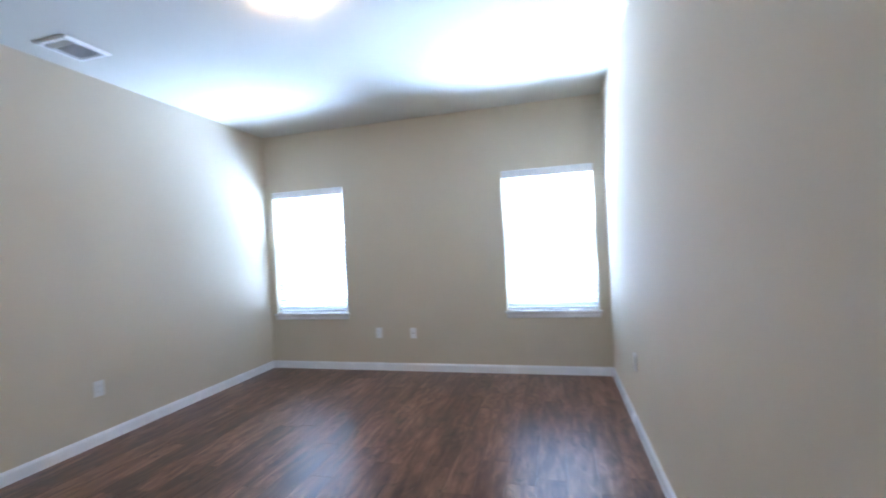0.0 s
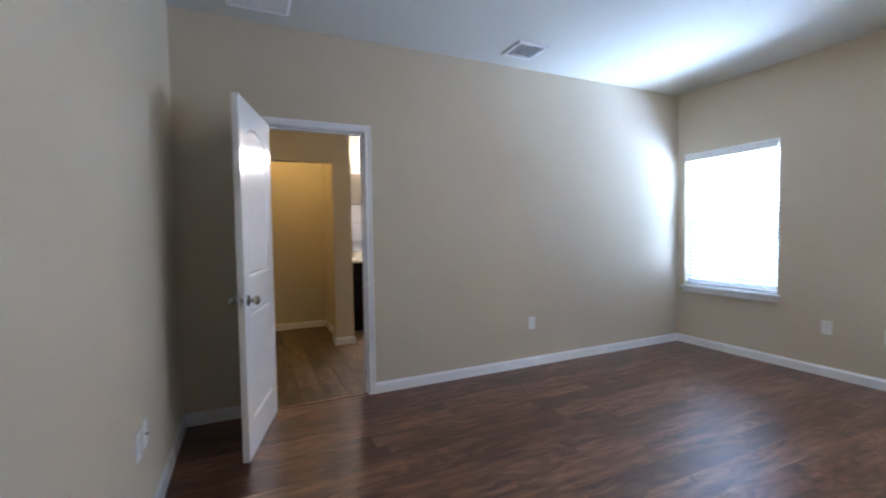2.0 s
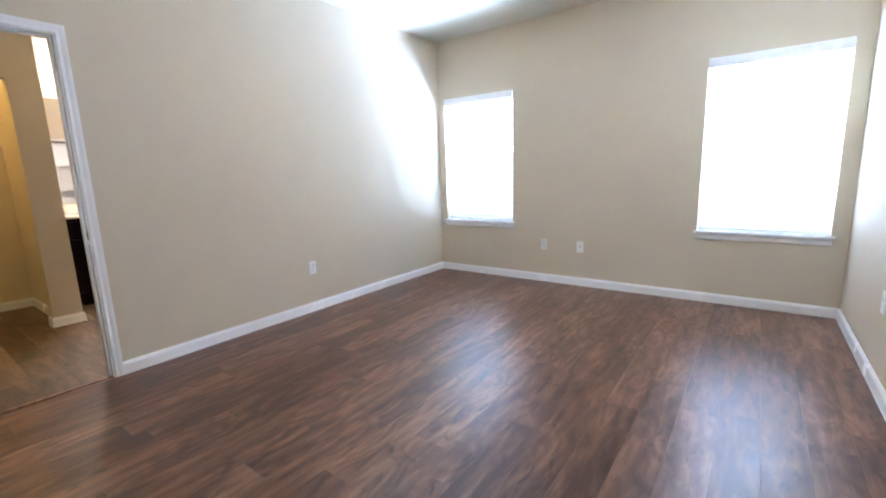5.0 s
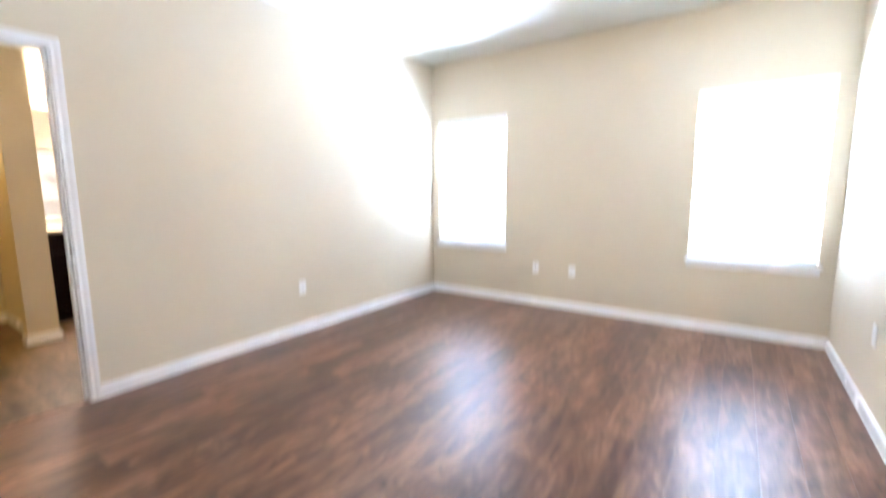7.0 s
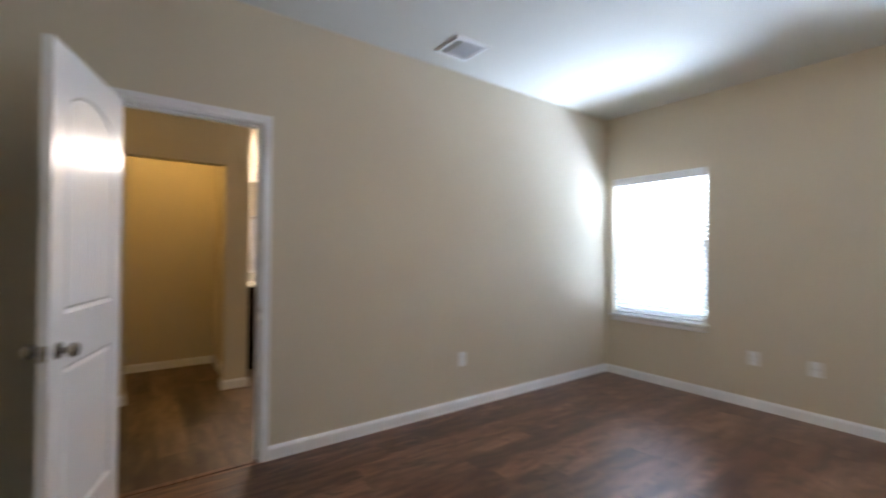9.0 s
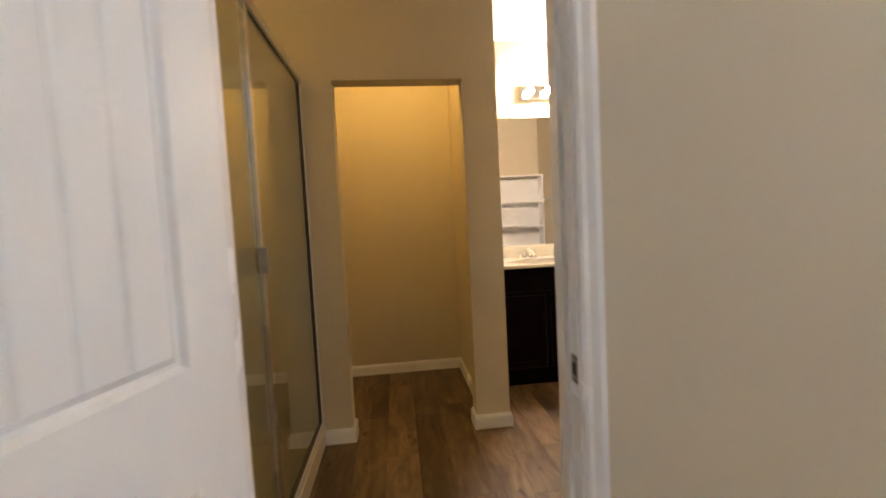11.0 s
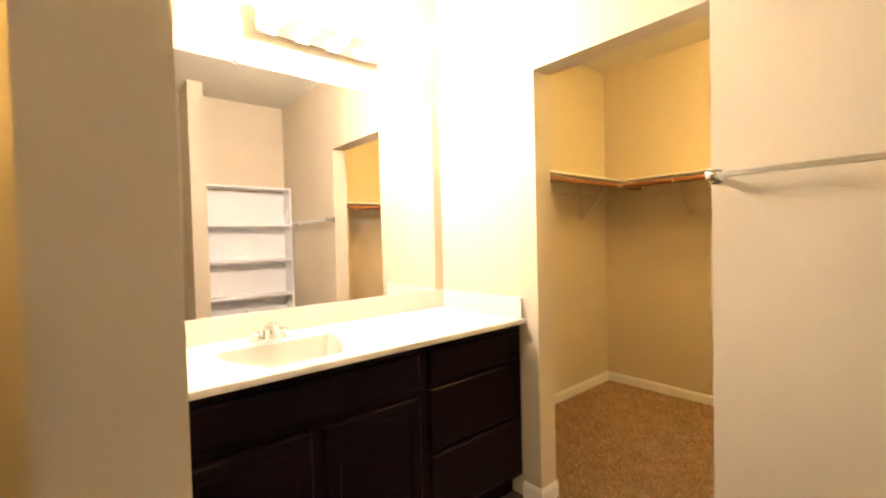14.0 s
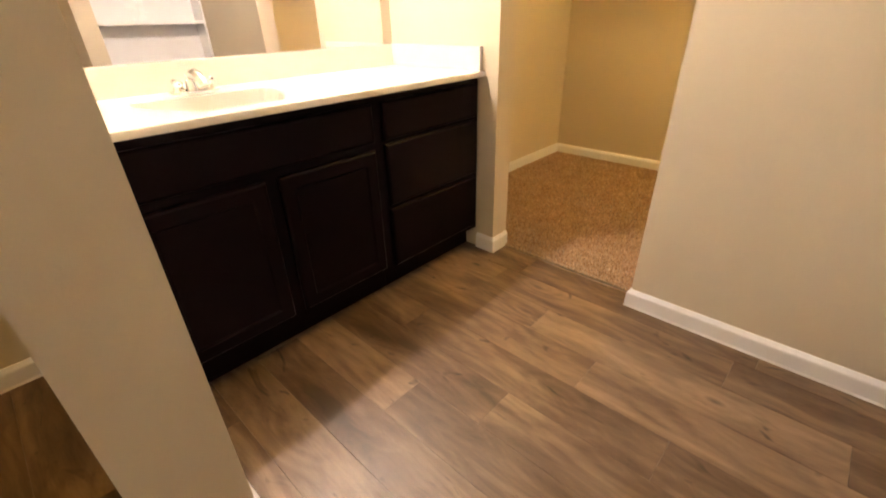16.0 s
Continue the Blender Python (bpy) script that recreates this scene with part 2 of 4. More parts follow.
M_PILE = fleck("carpet_tufts", [(0.0, (0.22, 0.135, 0.070)), (0.35, (0.36, 0.230, 0.128)), (0.65, (0.50, 0.345, 0.205)), (1.0, (0.70, 0.530, 0.355))])
M_MIRROR = material("mirror_silver", 0.0, 1.0, (0.93, 0.92, 0.93))[0]
M_PANE = thin_glass("window_glass", (0.95, 0.97, 0.96), 1.0)
M_SHOWER_GLASS = thin_glass("shower_glass", (0.90, 0.93, 0.90), 1.6)
M_SCREEN = insect_mesh("insect_screen_mesh")
M_ROOM_PLANK = planks("dark_laminate", [(0.30, (0.060, 0.025, 0.016)), (0.41, (0.142, 0.068, 0.041)), (0.50, (0.238, 0.128, 0.079)), (0.62, (0.38, 0.215, 0.142))], 0.31, 0.30, 0.015, 0.055, 0.26, 0.03, 6.0, 0.9, 4.0, 0.008, 0.58, 0.030, 1.9)
M_ROOM_PLANK.node_tree.nodes["Principled BSDF"].inputs["Specular IOR Level"].default_value = 0.65
M_BATH_PLANK = planks("grey_oak_vinyl", [(0.25, (0.046, 0.026, 0.014)), (0.36, (0.114, 0.072, 0.041)), (0.45, (0.188, 0.126, 0.076)), (0.58, (0.29, 0.208, 0.131))], 0.42, 0.20, 0.08, 0.072, 0.20, 0.05, 5.0, 1.6, blotch=0.64, ring_part=0.018, knot_scale=2.6)
M_BULB = glowing("vanity_bulb_glass", VANITY_COLOUR, VANITY_GLOW)
M_DOME = glowing("dome_glass_lit", DOME_COLOUR, DOME_GLOW)
M_DOME_ALCOVE = glowing("alcove_dome_lit", WARM, ALCOVE_GLOW)
M_DOME_CLOSET = glowing("closet_dome_lit", WARM, CLOSET_GLOW)
M_FILL_SHOWER = glowing("shower_fill_dome", WARM, SHOWER_FILL)
M_OUTSIDE = glowing("bright_outdoors", (0.88, 0.94, 1.0), OUTDOOR_GLOW)


# ---------------------------------------------------------------- builders
def box(bm, x0, x1, y0, y1, z0, z1):
    v = [bm.verts.new((x, y, z)) for z in (z0, z1) for x, y in ((x0, y0), (x1, y0), (x1, y1), (x0, y1))]
    faces = [(3, 2, 1, 0), (4, 5, 6, 7), (0, 1, 5, 4), (1, 2, 6, 5), (2, 3, 7, 6), (3, 0, 4, 7)]
    return [bm.faces.new([v[i] for i in f]) for f in faces]


def slab(x0, x1, y0, y1, z0, z1, bevel=0.0, segments=2):
    bm = bmesh.new()
    box(bm, x0, x1, y0, y1, z0, z1)
    if bevel:
        bmesh.ops.bevel(bm, geom=bm.edges[:], offset=bevel, segments=segments, profile=0.6, affect="EDGES")
    return bm


def lathe(bm, profile, steps=24, m=None):
    """Turns (radius, height) pairs about z, then sets the shape by m."""
    rings, made = [], []
    for r, z in profile:
        ring = [bm.verts.new((r * math.cos(2 * math.pi * k / steps), r * math.sin(2 * math.pi * k / steps), z)) for k in range(steps)]
        rings.append(ring)
        made += ring
    for a, b in zip(rings, rings[1:]):
        for k in range(steps):
            bm.faces.new((a[k], a[(k + 1) % steps], b[(k + 1) % steps], b[k]))
    bm.faces.new(list(reversed(rings[0])))
    bm.faces.new(rings[-1])
    if m:
        bmesh.ops.transform(bm, matrix=m, verts=made)
    return bm


def tube(bm, points, radius, steps=12):
    """A round bar along a line of points."""
    pts = [Vector(p) for p in points]
    rings = []
    for i, p in enumerate(pts):
        way = (pts[min(i + 1, len(pts) - 1)] - pts[max(i - 1, 0)]).normalized()
        side = way.orthogonal().normalized() if i == 0 else (rings[-1][1] - way * rings[-1][1].dot(way)).normalized()
        up = way.cross(side)
        rings.append(([bm.verts.new(p + radius * (math.cos(a) * side + math.sin(a) * up)) for a in (2 * math.pi * k / steps for k in range(steps))], side))
    for (a, _), (b, _) in zip(rings, rings[1:]):
        for k in range(steps):
            bm.faces.new((a[k], a[(k + 1) % steps], b[(k + 1) % steps], b[k]))
    bm.faces.new(list(reversed(rings[0][0])))
    bm.faces.new(rings[-1][0])
    return bm


def finish(name, bm, mat, smooth=False):
    bmesh.ops.recalc_face_normals(bm, faces=bm.faces[:])
    if smooth:
        for f in bm.faces:
            f.smooth = True
        for e in bm.edges:
            if len(e.link_faces) == 2 and e.calc_face_angle(0) > 0.6:
                e.smooth = False
    me = bpy.data.meshes.new(name)
    bm.to_mesh(me)
    bm.free()
    me.materials.append(mat)
    return me


def part(name, bm, mat, parent=None, label="", smooth=False):
    ob = new(name, finish(name, bm, mat, smooth))
    ob.parent = parent
    return tagged(ob, label)


def structure(name, bm, mat, label="", smooth=False):
    return tagged(part(name, bm, mat, None, label, smooth), kind="structure")


def thing(name, label, category, m=None, group="", kind=""):
    ob = tagged(new(name), label, category, group, kind)
    ob.empty_display_size = 0.05
    ob.matrix_world = m or Matrix()
    return ob


def wall(name, axis, c0, c1, u0, u1, holes=(), z0=-0.012, z1=CEIL, mat=None):
    """A wall between c0 and c1 across axis, from u0 to u1 along it, with holes (u0, u1, z0, z1) right through."""
    us = sorted({u0, u1, *[h[0] for h in holes], *[h[1] for h in holes]})
    zs = sorted({z0, z1, *[h[2] for h in holes if h[2] > z0], *[h[3] for h in holes]})
    solid = lambda i, k: 0 <= i < len(us) - 1 and 0 <= k < len(zs) - 1 and not any(
        h[0] < (us[i] + us[i + 1]) / 2 < h[1] and h[2] < (zs[k] + zs[k + 1]) / 2 < h[3] for h in holes)
    bm, known = bmesh.new(), {}
    def vert(c, u, z):
        key = (c, u, z)
        if key not in known:
            known[key] = bm.verts.new((c, u, z) if axis == "x" else (u, c, z))
        return known[key]
    for i in range(len(us) - 1):
        for k in range(len(zs) - 1):
            if not solid(i, k):
                continue
            a, b, lo, hi = us[i], us[i + 1], zs[k], zs[k + 1]
            for c in (c0, c1):
                bm.faces.new([vert(c, a, lo), vert(c, b, lo), vert(c, b, hi), vert(c, a, hi)])
            if not solid(i - 1, k): bm.faces.new([vert(c0, a, lo), vert(c1, a, lo), vert(c1, a, hi), vert(c0, a, hi)])
            if not solid(i + 1, k): bm.faces.new([vert(c0, b, lo), vert(c1, b, lo), vert(c1, b, hi), vert(c0, b, hi)])
            if not solid(i, k - 1): bm.faces.new([vert(c0, a, lo), vert(c1, a, lo), vert(c1, b, lo), vert(c0, b, lo)])
            if not solid(i, k + 1): bm.faces.new([vert(c0, a, hi), vert(c1, a, hi), vert(c1, b, hi), vert(c0, b, hi)])
    return structure(name, bm, mat or M_WALL)


BASE_PROFILE = ((0, 0), (0.0165, 0), (0.0165, 0.004), (0.0140, 0.0075), (0.0140, 0.061), (0.0126, 0.068), (0.0075, 0.076), (0.0035, 0.083), (0, 0.084))


def profile_run(name, points, profile, mat, label="", closed=False):
    """Sweeps (out, up) pairs along a plan line, mitred at its corners; out is to the right of the way walked."""
    pts = [Vector((*p, 0)) for p in points]
    n = len(pts)
    bm, rings = bmesh.new(), []
    for i, p in enumerate(pts):
        ways = []
        if i > 0 or closed: ways.append((p - pts[i - 1]).normalized())
        if i < n - 1 or closed: ways.append((pts[(i + 1) % n] - p).normalized())
        sides = [Vector((w.y, -w.x, 0)) for w in ways]
        out = sides[0] if len(sides) == 1 else (sides[0] + sides[1]) / (1 + sides[0].dot(sides[1]))
        rings.append([bm.verts.new(p + out * o + Vector((0, 0, u))) for o, u in profile])
    k = len(profile)
    for a, b in list(zip(rings, rings[1:])) + ([(rings[-1], rings[0])] if closed else []):
        for j in range(k):
            bm.faces.new((a[j], a[(j + 1) % k], b[(j + 1) % k], b[j]))
    if not closed:
        bm.faces.new(rings[0])
        bm.faces.new(list(reversed(rings[-1])))
    return structure(name, bm, mat, label)


# ---------------------------------------------------------------- shell
structure("ground", slab(-300, 300, -300, 300, -0.60, -0.20), M_LAWN, "mown green lawn round the house")
structure("floor", slab(-2.90, 3.95, -1.96, 3.80, -0.20, -0.013), M_CONCRETE, "concrete slab under the plank floors")
structure("ceiling_bedroom", slab(-0.055, 3.95, -1.45, 3.68, CEIL, CEIL + 0.14), M_CEIL, "flat white painted bedroom ceiling")
structure("ceiling_bath", slab(-2.90, -0.057, -1.97, 3.80, CEIL, CEIL + 0.14), M_CEIL, "flat white painted bathroom and closet ceiling")
structure("backdrop", slab(-10, 14, 9.0, 9.05, -0.2, 8.0), M_OUTSIDE, "bright overexposed outdoors beyond the windows")
wall("wall_north", "y", ROOM_N, ROOM_N + 0.14, 0, ROOM_W, [(a, b, WIN_Z0, WIN_Z1) for a, b in WINDOWS])
wall("wall_west", "x", -WALL_T, 0, -1.95, 3.78, [(DOOR_Y0 - 0.018, DOOR_Y1 + 0.018, -1, DOOR_H + 0.018)])
wall("wall_east", "x", ROOM_W, ROOM_W + 0.13, -1.44, 3.66)
wall("wall_south", "y", ROOM_S - 0.12, ROOM_S, 0, ROOM_W)
wall("wall_bath_west", "x", BATH_W - 0.12, BATH_W, -1.95, 3.78)
wall("wall_bath_north", "y", BATH_N, BATH_N + 0.12, BATH_W, -WALL_T, [(-2.04, -1.29, -1, 2.115)])
wall("wall_closet_north", "y", CLOSET_N, CLOSET_N + 0.12, BATH_W, -WALL_T)
wall("wall_alcove_front", "x", ALCOVE_X - 0.12, ALCOVE_X, -1.83, 0.208, [(-0.727, 0.005, -1, 2.065)])
wall("wall_alcove_north", "y", 0.080, 0.208, BATH_W, ALCOVE_X - 0.12)
wall("wall_alcove_south", "y", -1.06, -0.94, BATH_W, ALCOVE_X - 0.12)
wall("wall_shower_south", "y", -1.95, -1.83, BATH_W, -WALL_T)
wall("wall_niche", "y", 0.80, 0.92, -0.50, -WALL_T)

# baseboards
W = -WALL_T
CAS = 0.048
profile_run("baseboard", [(0, DOOR_Y1 + CAS + 0.006), (0, ROOM_N), (ROOM_W, ROOM_N), (ROOM_W, ROOM_S), (0, ROOM_S), (0, DOOR_Y0 - CAS - 0.006)], BASE_PROFILE, M_TRIM, "white painted bedroom baseboard")
profile_run("baseboard", [(W, DOOR_Y0 - CAS - 0.006), (W, -0.86)], BASE_PROFILE, M_TRIM, "white painted bathroom baseboard")
profile_run("baseboard", [(W, 0.80), (W, DOOR_Y1 + CAS + 0.006)], BASE_PROFILE, M_TRIM, "white painted bathroom baseboard")
profile_run("baseboard", [(-0.30, 0.92), (-0.50, 0.92), (-0.50, 0.80), (W - 0.014, 0.80)], BASE_PROFILE, M_TRIM, "white painted bathroom baseboard")
profile_run("baseboard", [(-1.29, BATH_N + 0.12), (-1.29, BATH_N), (-0.32, BATH_N)], BASE_PROFILE, M_TRIM, "white painted bathroom baseboard")
profile_run("baseboard", [(-2.145, BATH_N), (-2.04, BATH_N), (-2.04, BATH_N + 0.12)], BASE_PROFILE, M_TRIM, "white painted bathroom baseboard")
profile_run("baseboard", [(-2.04, BATH_N + 0.12), (BATH_W, BATH_N + 0.12), (BATH_W, CLOSET_N), (W, CLOSET_N), (W, BATH_N + 0.12), (-1.29, BATH_N + 0.12)], BASE_PROFILE, M_TRIM, "white painted closet baseboard")
profile_run("baseboard", [(ALCOVE_X, -0.885), (ALCOVE_X, -0.727), (ALCOVE_X - 0.12, -0.727), (ALCOVE_X - 0.12, -0.94), (BATH_W, -0.94), (BATH_W, 0.08), (ALCOVE_X - 0.12, 0.08), (ALCOVE_X - 0.12, 0.005), (ALCOVE_X, 0.005), (ALCOVE_X, 0.208), (-2.16, 0.208)], BASE_PROFILE, M_TRIM, "white painted alcove baseboard")


# ---------------------------------------------------------------- windows and blinds
def window_unit(name, x0, x1, watts):
    w = thing(name, "white vinyl single-hung window with a lower insect screen", "window", kind="structure")
    y, mid = ROOM_N, (WIN_Z0 + WIN_Z1) / 2
    frame_bm = bmesh.new()
    for a, b, lo, hi in ((x0, x0 + 0.032, WIN_Z0, WIN_Z1), (x1 - 0.032, x1, WIN_Z0, WIN_Z1), (x0 + 0.032, x1 - 0.032, WIN_Z1 - 0.045, WIN_Z1), (x0 + 0.032, x1 - 0.032, WIN_Z0, WIN_Z0 + 0.05)):
        box(frame_bm, a, b, y + 0.085, y + 0.135, lo, hi)
    part("window_frame", frame_bm, M_TRIM, w)
    part("meeting_rail", slab(x0 + 0.032, x1 - 0.032, y + 0.088, y + 0.13, mid - 0.02, mid + 0.025, 0.004), M_TRIM, w)
    for lo, hi in ((WIN_Z0 + 0.05, mid - 0.02), (mid + 0.025, WIN_Z1 - 0.045)):
        p = part("pane", slab(x0 + 0.032, x1 - 0.032, y + 0.105, y + 0.109, lo, hi), M_PANE, w)
        p.visible_shadow = False
    part("insect_screen", slab(x0 + 0.032, x1 - 0.032, y + 0.124, y + 0.125, WIN_Z0 + 0.05, mid - 0.02), M_SCREEN, w, "grey woven insect screen")
    sill_bm = slab(x0 - 0.025, x1 + 0.025, y - 0.035, y - 0.0005, WIN_Z0 - 0.022, WIN_Z0 + 0.001, 0.006)
    box(sill_bm, x0 + 0.001, x1 - 0.001, y - 0.001, y + 0.084, WIN_Z0 - 0.02, WIN_Z0 + 0.0008)
    part("window_sill", sill_bm, M_TRIM, w)
    apron = bmesh.new()
    prof = ((0, 0), (-0.010, 0), (-0.015, 0.010), (-0.015, 0.036), (-0.021, 0.050), (0, 0.050))
    ends = [[apron.verts.new((x, y + o, WIN_Z0 - 0.073 + u)) for o, u in prof] for x in (x0 - 0.012, x1 + 0.012)]
    for j in range(len(prof)):
        apron.faces.new((ends[0][j], ends[0][(j + 1) % 6], ends[1][(j + 1) % 6], ends[1][j]))
    apron.faces.new(ends[0]); apron.faces.new(list(reversed(ends[1])))
    part("apron", apron, M_TRIM, w)
    lamp = new("window_daylight", bpy.data.lights.new("window_daylight", "AREA"))
    lamp.data.shape, lamp.data.size, lamp.data.size_y = "RECTANGLE", x1 - x0 - 0.02, WIN_Z1 - WIN_Z0 - 0.02
    lamp.data.energy, lamp.data.color, lamp.data.spread = watts, DAYLIGHT, radians(180)
    lamp.matrix_world = look(((x0 + x1) / 2, y + 0.56, mid - 0.62), ((x0 + x1) / 2, y, mid))


def blind(x0, x1):
    b = thing("window_blind", "lowered white two-inch slat blind hung inside the window recess", "blind", pose((x0 + x1) / 2, ROOM_N + 0.035, WIN_Z0), "slat blinds on the bedroom windows")
    half, height = (x1 - x0) / 2 - 0.012, WIN_Z1 - WIN_Z0
    part("headrail", slab(-half, half, -0.020, 0.030, height - 0.045, height - 0.004, 0.003), M_TRIM, b)
    val = bmesh.new()
    prof = ((-0.050, -0.078), (-0.041, -0.078), (-0.041, 0.002), (-0.047, 0.002), (-0.050, -0.010), (-0.047, -0.022), (-0.047, -0.060), (-0.052, -0.070))
    ends = [[val.verts.new((x, o, height - 0.005 + u)) for o, u in prof] for x in (-half - 0.010, half + 0.010)]
    for j in range(len(prof)):
        val.faces.new((ends[0][j], ends[0][(j + 1) % 8], ends[1][(j + 1) % 8], ends[1][j]))
    val.faces.new(ends[0]); val.faces.new(list(reversed(ends[1])))
    part("valance", val, M_TRIM, b)
    bm, tilt = bmesh.new(), radians(-41)
    rows = []
    for x in (-half, half):
        ring = []
        for side in (1, -1):
            for k in range(5):
                u = (k / 4 - 0.5) * side
                z = 0.004 * (1 - 4 * u * u) + 0.0013 * side
                ring.append(bm.verts.new((x, u * 0.05 * math.cos(tilt) - z * math.sin(tilt), u * 0.05 * math.sin(tilt) + z * math.cos(tilt))))
        rows.append(ring)
    for j in range(10):
        bm.faces.new((rows[0][j], rows[0][(j + 1) % 10], rows[1][(j + 1) % 10], rows[1][j]))
    bm.faces.new(rows[0]); bm.faces.new(list(reversed(rows[1])))
    me = finish("slat", bm, M_SLAT)
    z = 0.062
    while z < height - 0.06:
        s = new("slat", me)
        s.parent, s.location = b, (random.uniform(-0.001, 0.001), 0, z)
        z += 0.0435
    part("bottom_rail", slab(-half, half, -0.024, 0.024, 0.016, 0.034, 0.004), M_SLAT, b)
    for x in (-half * 0.62, half * 0.62):
        for y in (-0.0262, 0.0262):
            part("ladder_cord", tube(bmesh.new(), [(x, y, 0.034), (x, y, height - 0.045)], 0.0011, 6), M_SLAT, b)
    part("tilt_wand", tube(bmesh.new(), [(-half * 0.8, -0.036, height - 0.09), (-half * 0.8, -0.037, 0.62)], 0.004, 8), M_PLASTIC, b)
    tassel = tube(bmesh.new(), [(half * 0.74, -0.034, height - 0.09), (half * 0.74, -0.034, 0.25)], 0.0012, 6)
    lathe(tassel, [(0.002, 0.25), (0.006, 0.235), (0.007, 0.21), (0.002, 0.208)], 10, pose(half * 0.74, -0.034, 0))
    part("lift_cord", tassel, M_PLASTIC, b)


for i, (a, b) in enumerate(WINDOWS):
    window_unit("window_%d" % (i + 1), a, b, WINDOW_WATTS[i])
    blind(a, b)


# ---------------------------------------------------------------- door between bedroom and bathroom
def casing(name, x, out):
    """Three mitred boards round the opening, on the wall face x, standing out by the sign of out."""
    prof = ((0.0, 0.0), (0.0, 0.011), (0.007, 0.015), (0.019, 0.012), (0.035, 0.017), (0.048, 0.017), (0.048, 0.0))
    line = [(DOOR_Y0 - 0.006, 0, -1, 0), (DOOR_Y0 - 0.006, DOOR_H + 0.006, -1, 1), (DOOR_Y1 + 0.006, DOOR_H + 0.006, 1, 1), (DOOR_Y1 + 0.006, 0, 1, 0)]
    bm = bmesh.new()
    rings = [[bm.verts.new((x + out * t, y + sy * w, z + sz * w)) for w, t in prof] for y, z, sy, sz in line]
    for a, b in zip(rings, rings[1:]):
        for j in range(len(prof)):
            bm.faces.new((a[j], a[(j + 1) % 7], b[(j + 1) % 7], b[j]))
    bm.faces.new(rings[0]); bm.faces.new(list(reversed(rings[-1])))
    return bm


frame_root = thing("door_frame_1", "white painted door frame with moulded casing", "door frame", kind="structure")
part("casing", casing("casing", 0.0, 1), M_TRIM, frame_root)
part("casing", casing("casing", -WALL_T, -1), M_TRIM, frame_root)
jamb = bmesh.new()
box(jamb, -WALL_T, 0, DOOR_Y0 - 0.018, DOOR_Y0, -0.012, DOOR_H + 0.018)
box(jamb, -WALL_T, 0, DOOR_Y1, DOOR_Y1 + 0.018, -0.012, DOOR_H + 0.018)
box(jamb, -WALL_T, 0, DOOR_Y0, DOOR_Y1, DOOR_H, DOOR_H + 0.018)
part("jamb", jamb, M_TRIM, frame_root)
stop = bmesh.new()
box(stop, -0.075, -0.040, DOOR_Y0, DOOR_Y0 + 0.011, 0, DOOR_H)
box(stop, -0.075, -0.040, DOOR_Y1 - 0.011, DOOR_Y1, 0, DOOR_H)
box(stop, -0.075, -0.040, DOOR_Y0 + 0.011, DOOR_Y1 - 0.011, DOOR_H - 0.011, DOOR_H)
part("door_stop", stop, M_TRIM, frame_root)
strike = slab(-0.034, -0.004, DOOR_Y1 - 0.0015, DOOR_Y1 + 0.001, 0.885, 0.945, 0.0005)
part("strike_plate", strike, M_NICKEL, frame_root, "satin nickel strike plate")
part("strike_hole", slab(-0.027, -0.012, DOOR_Y1 - 0.0022, DOOR_Y1, 0.903, 0.927), M_DARK, frame_root)
structure("threshold", slab(-0.045, -0.005, DOOR_Y0 + 0.001, DOOR_Y1 - 0.001, 0.0005, 0.005, 0.002), M_ROOM_PLANK, "low brown wood transition strip")

LEAF_W, LEAF_T, LEAF_H = 0.708, 0.035, 2.025


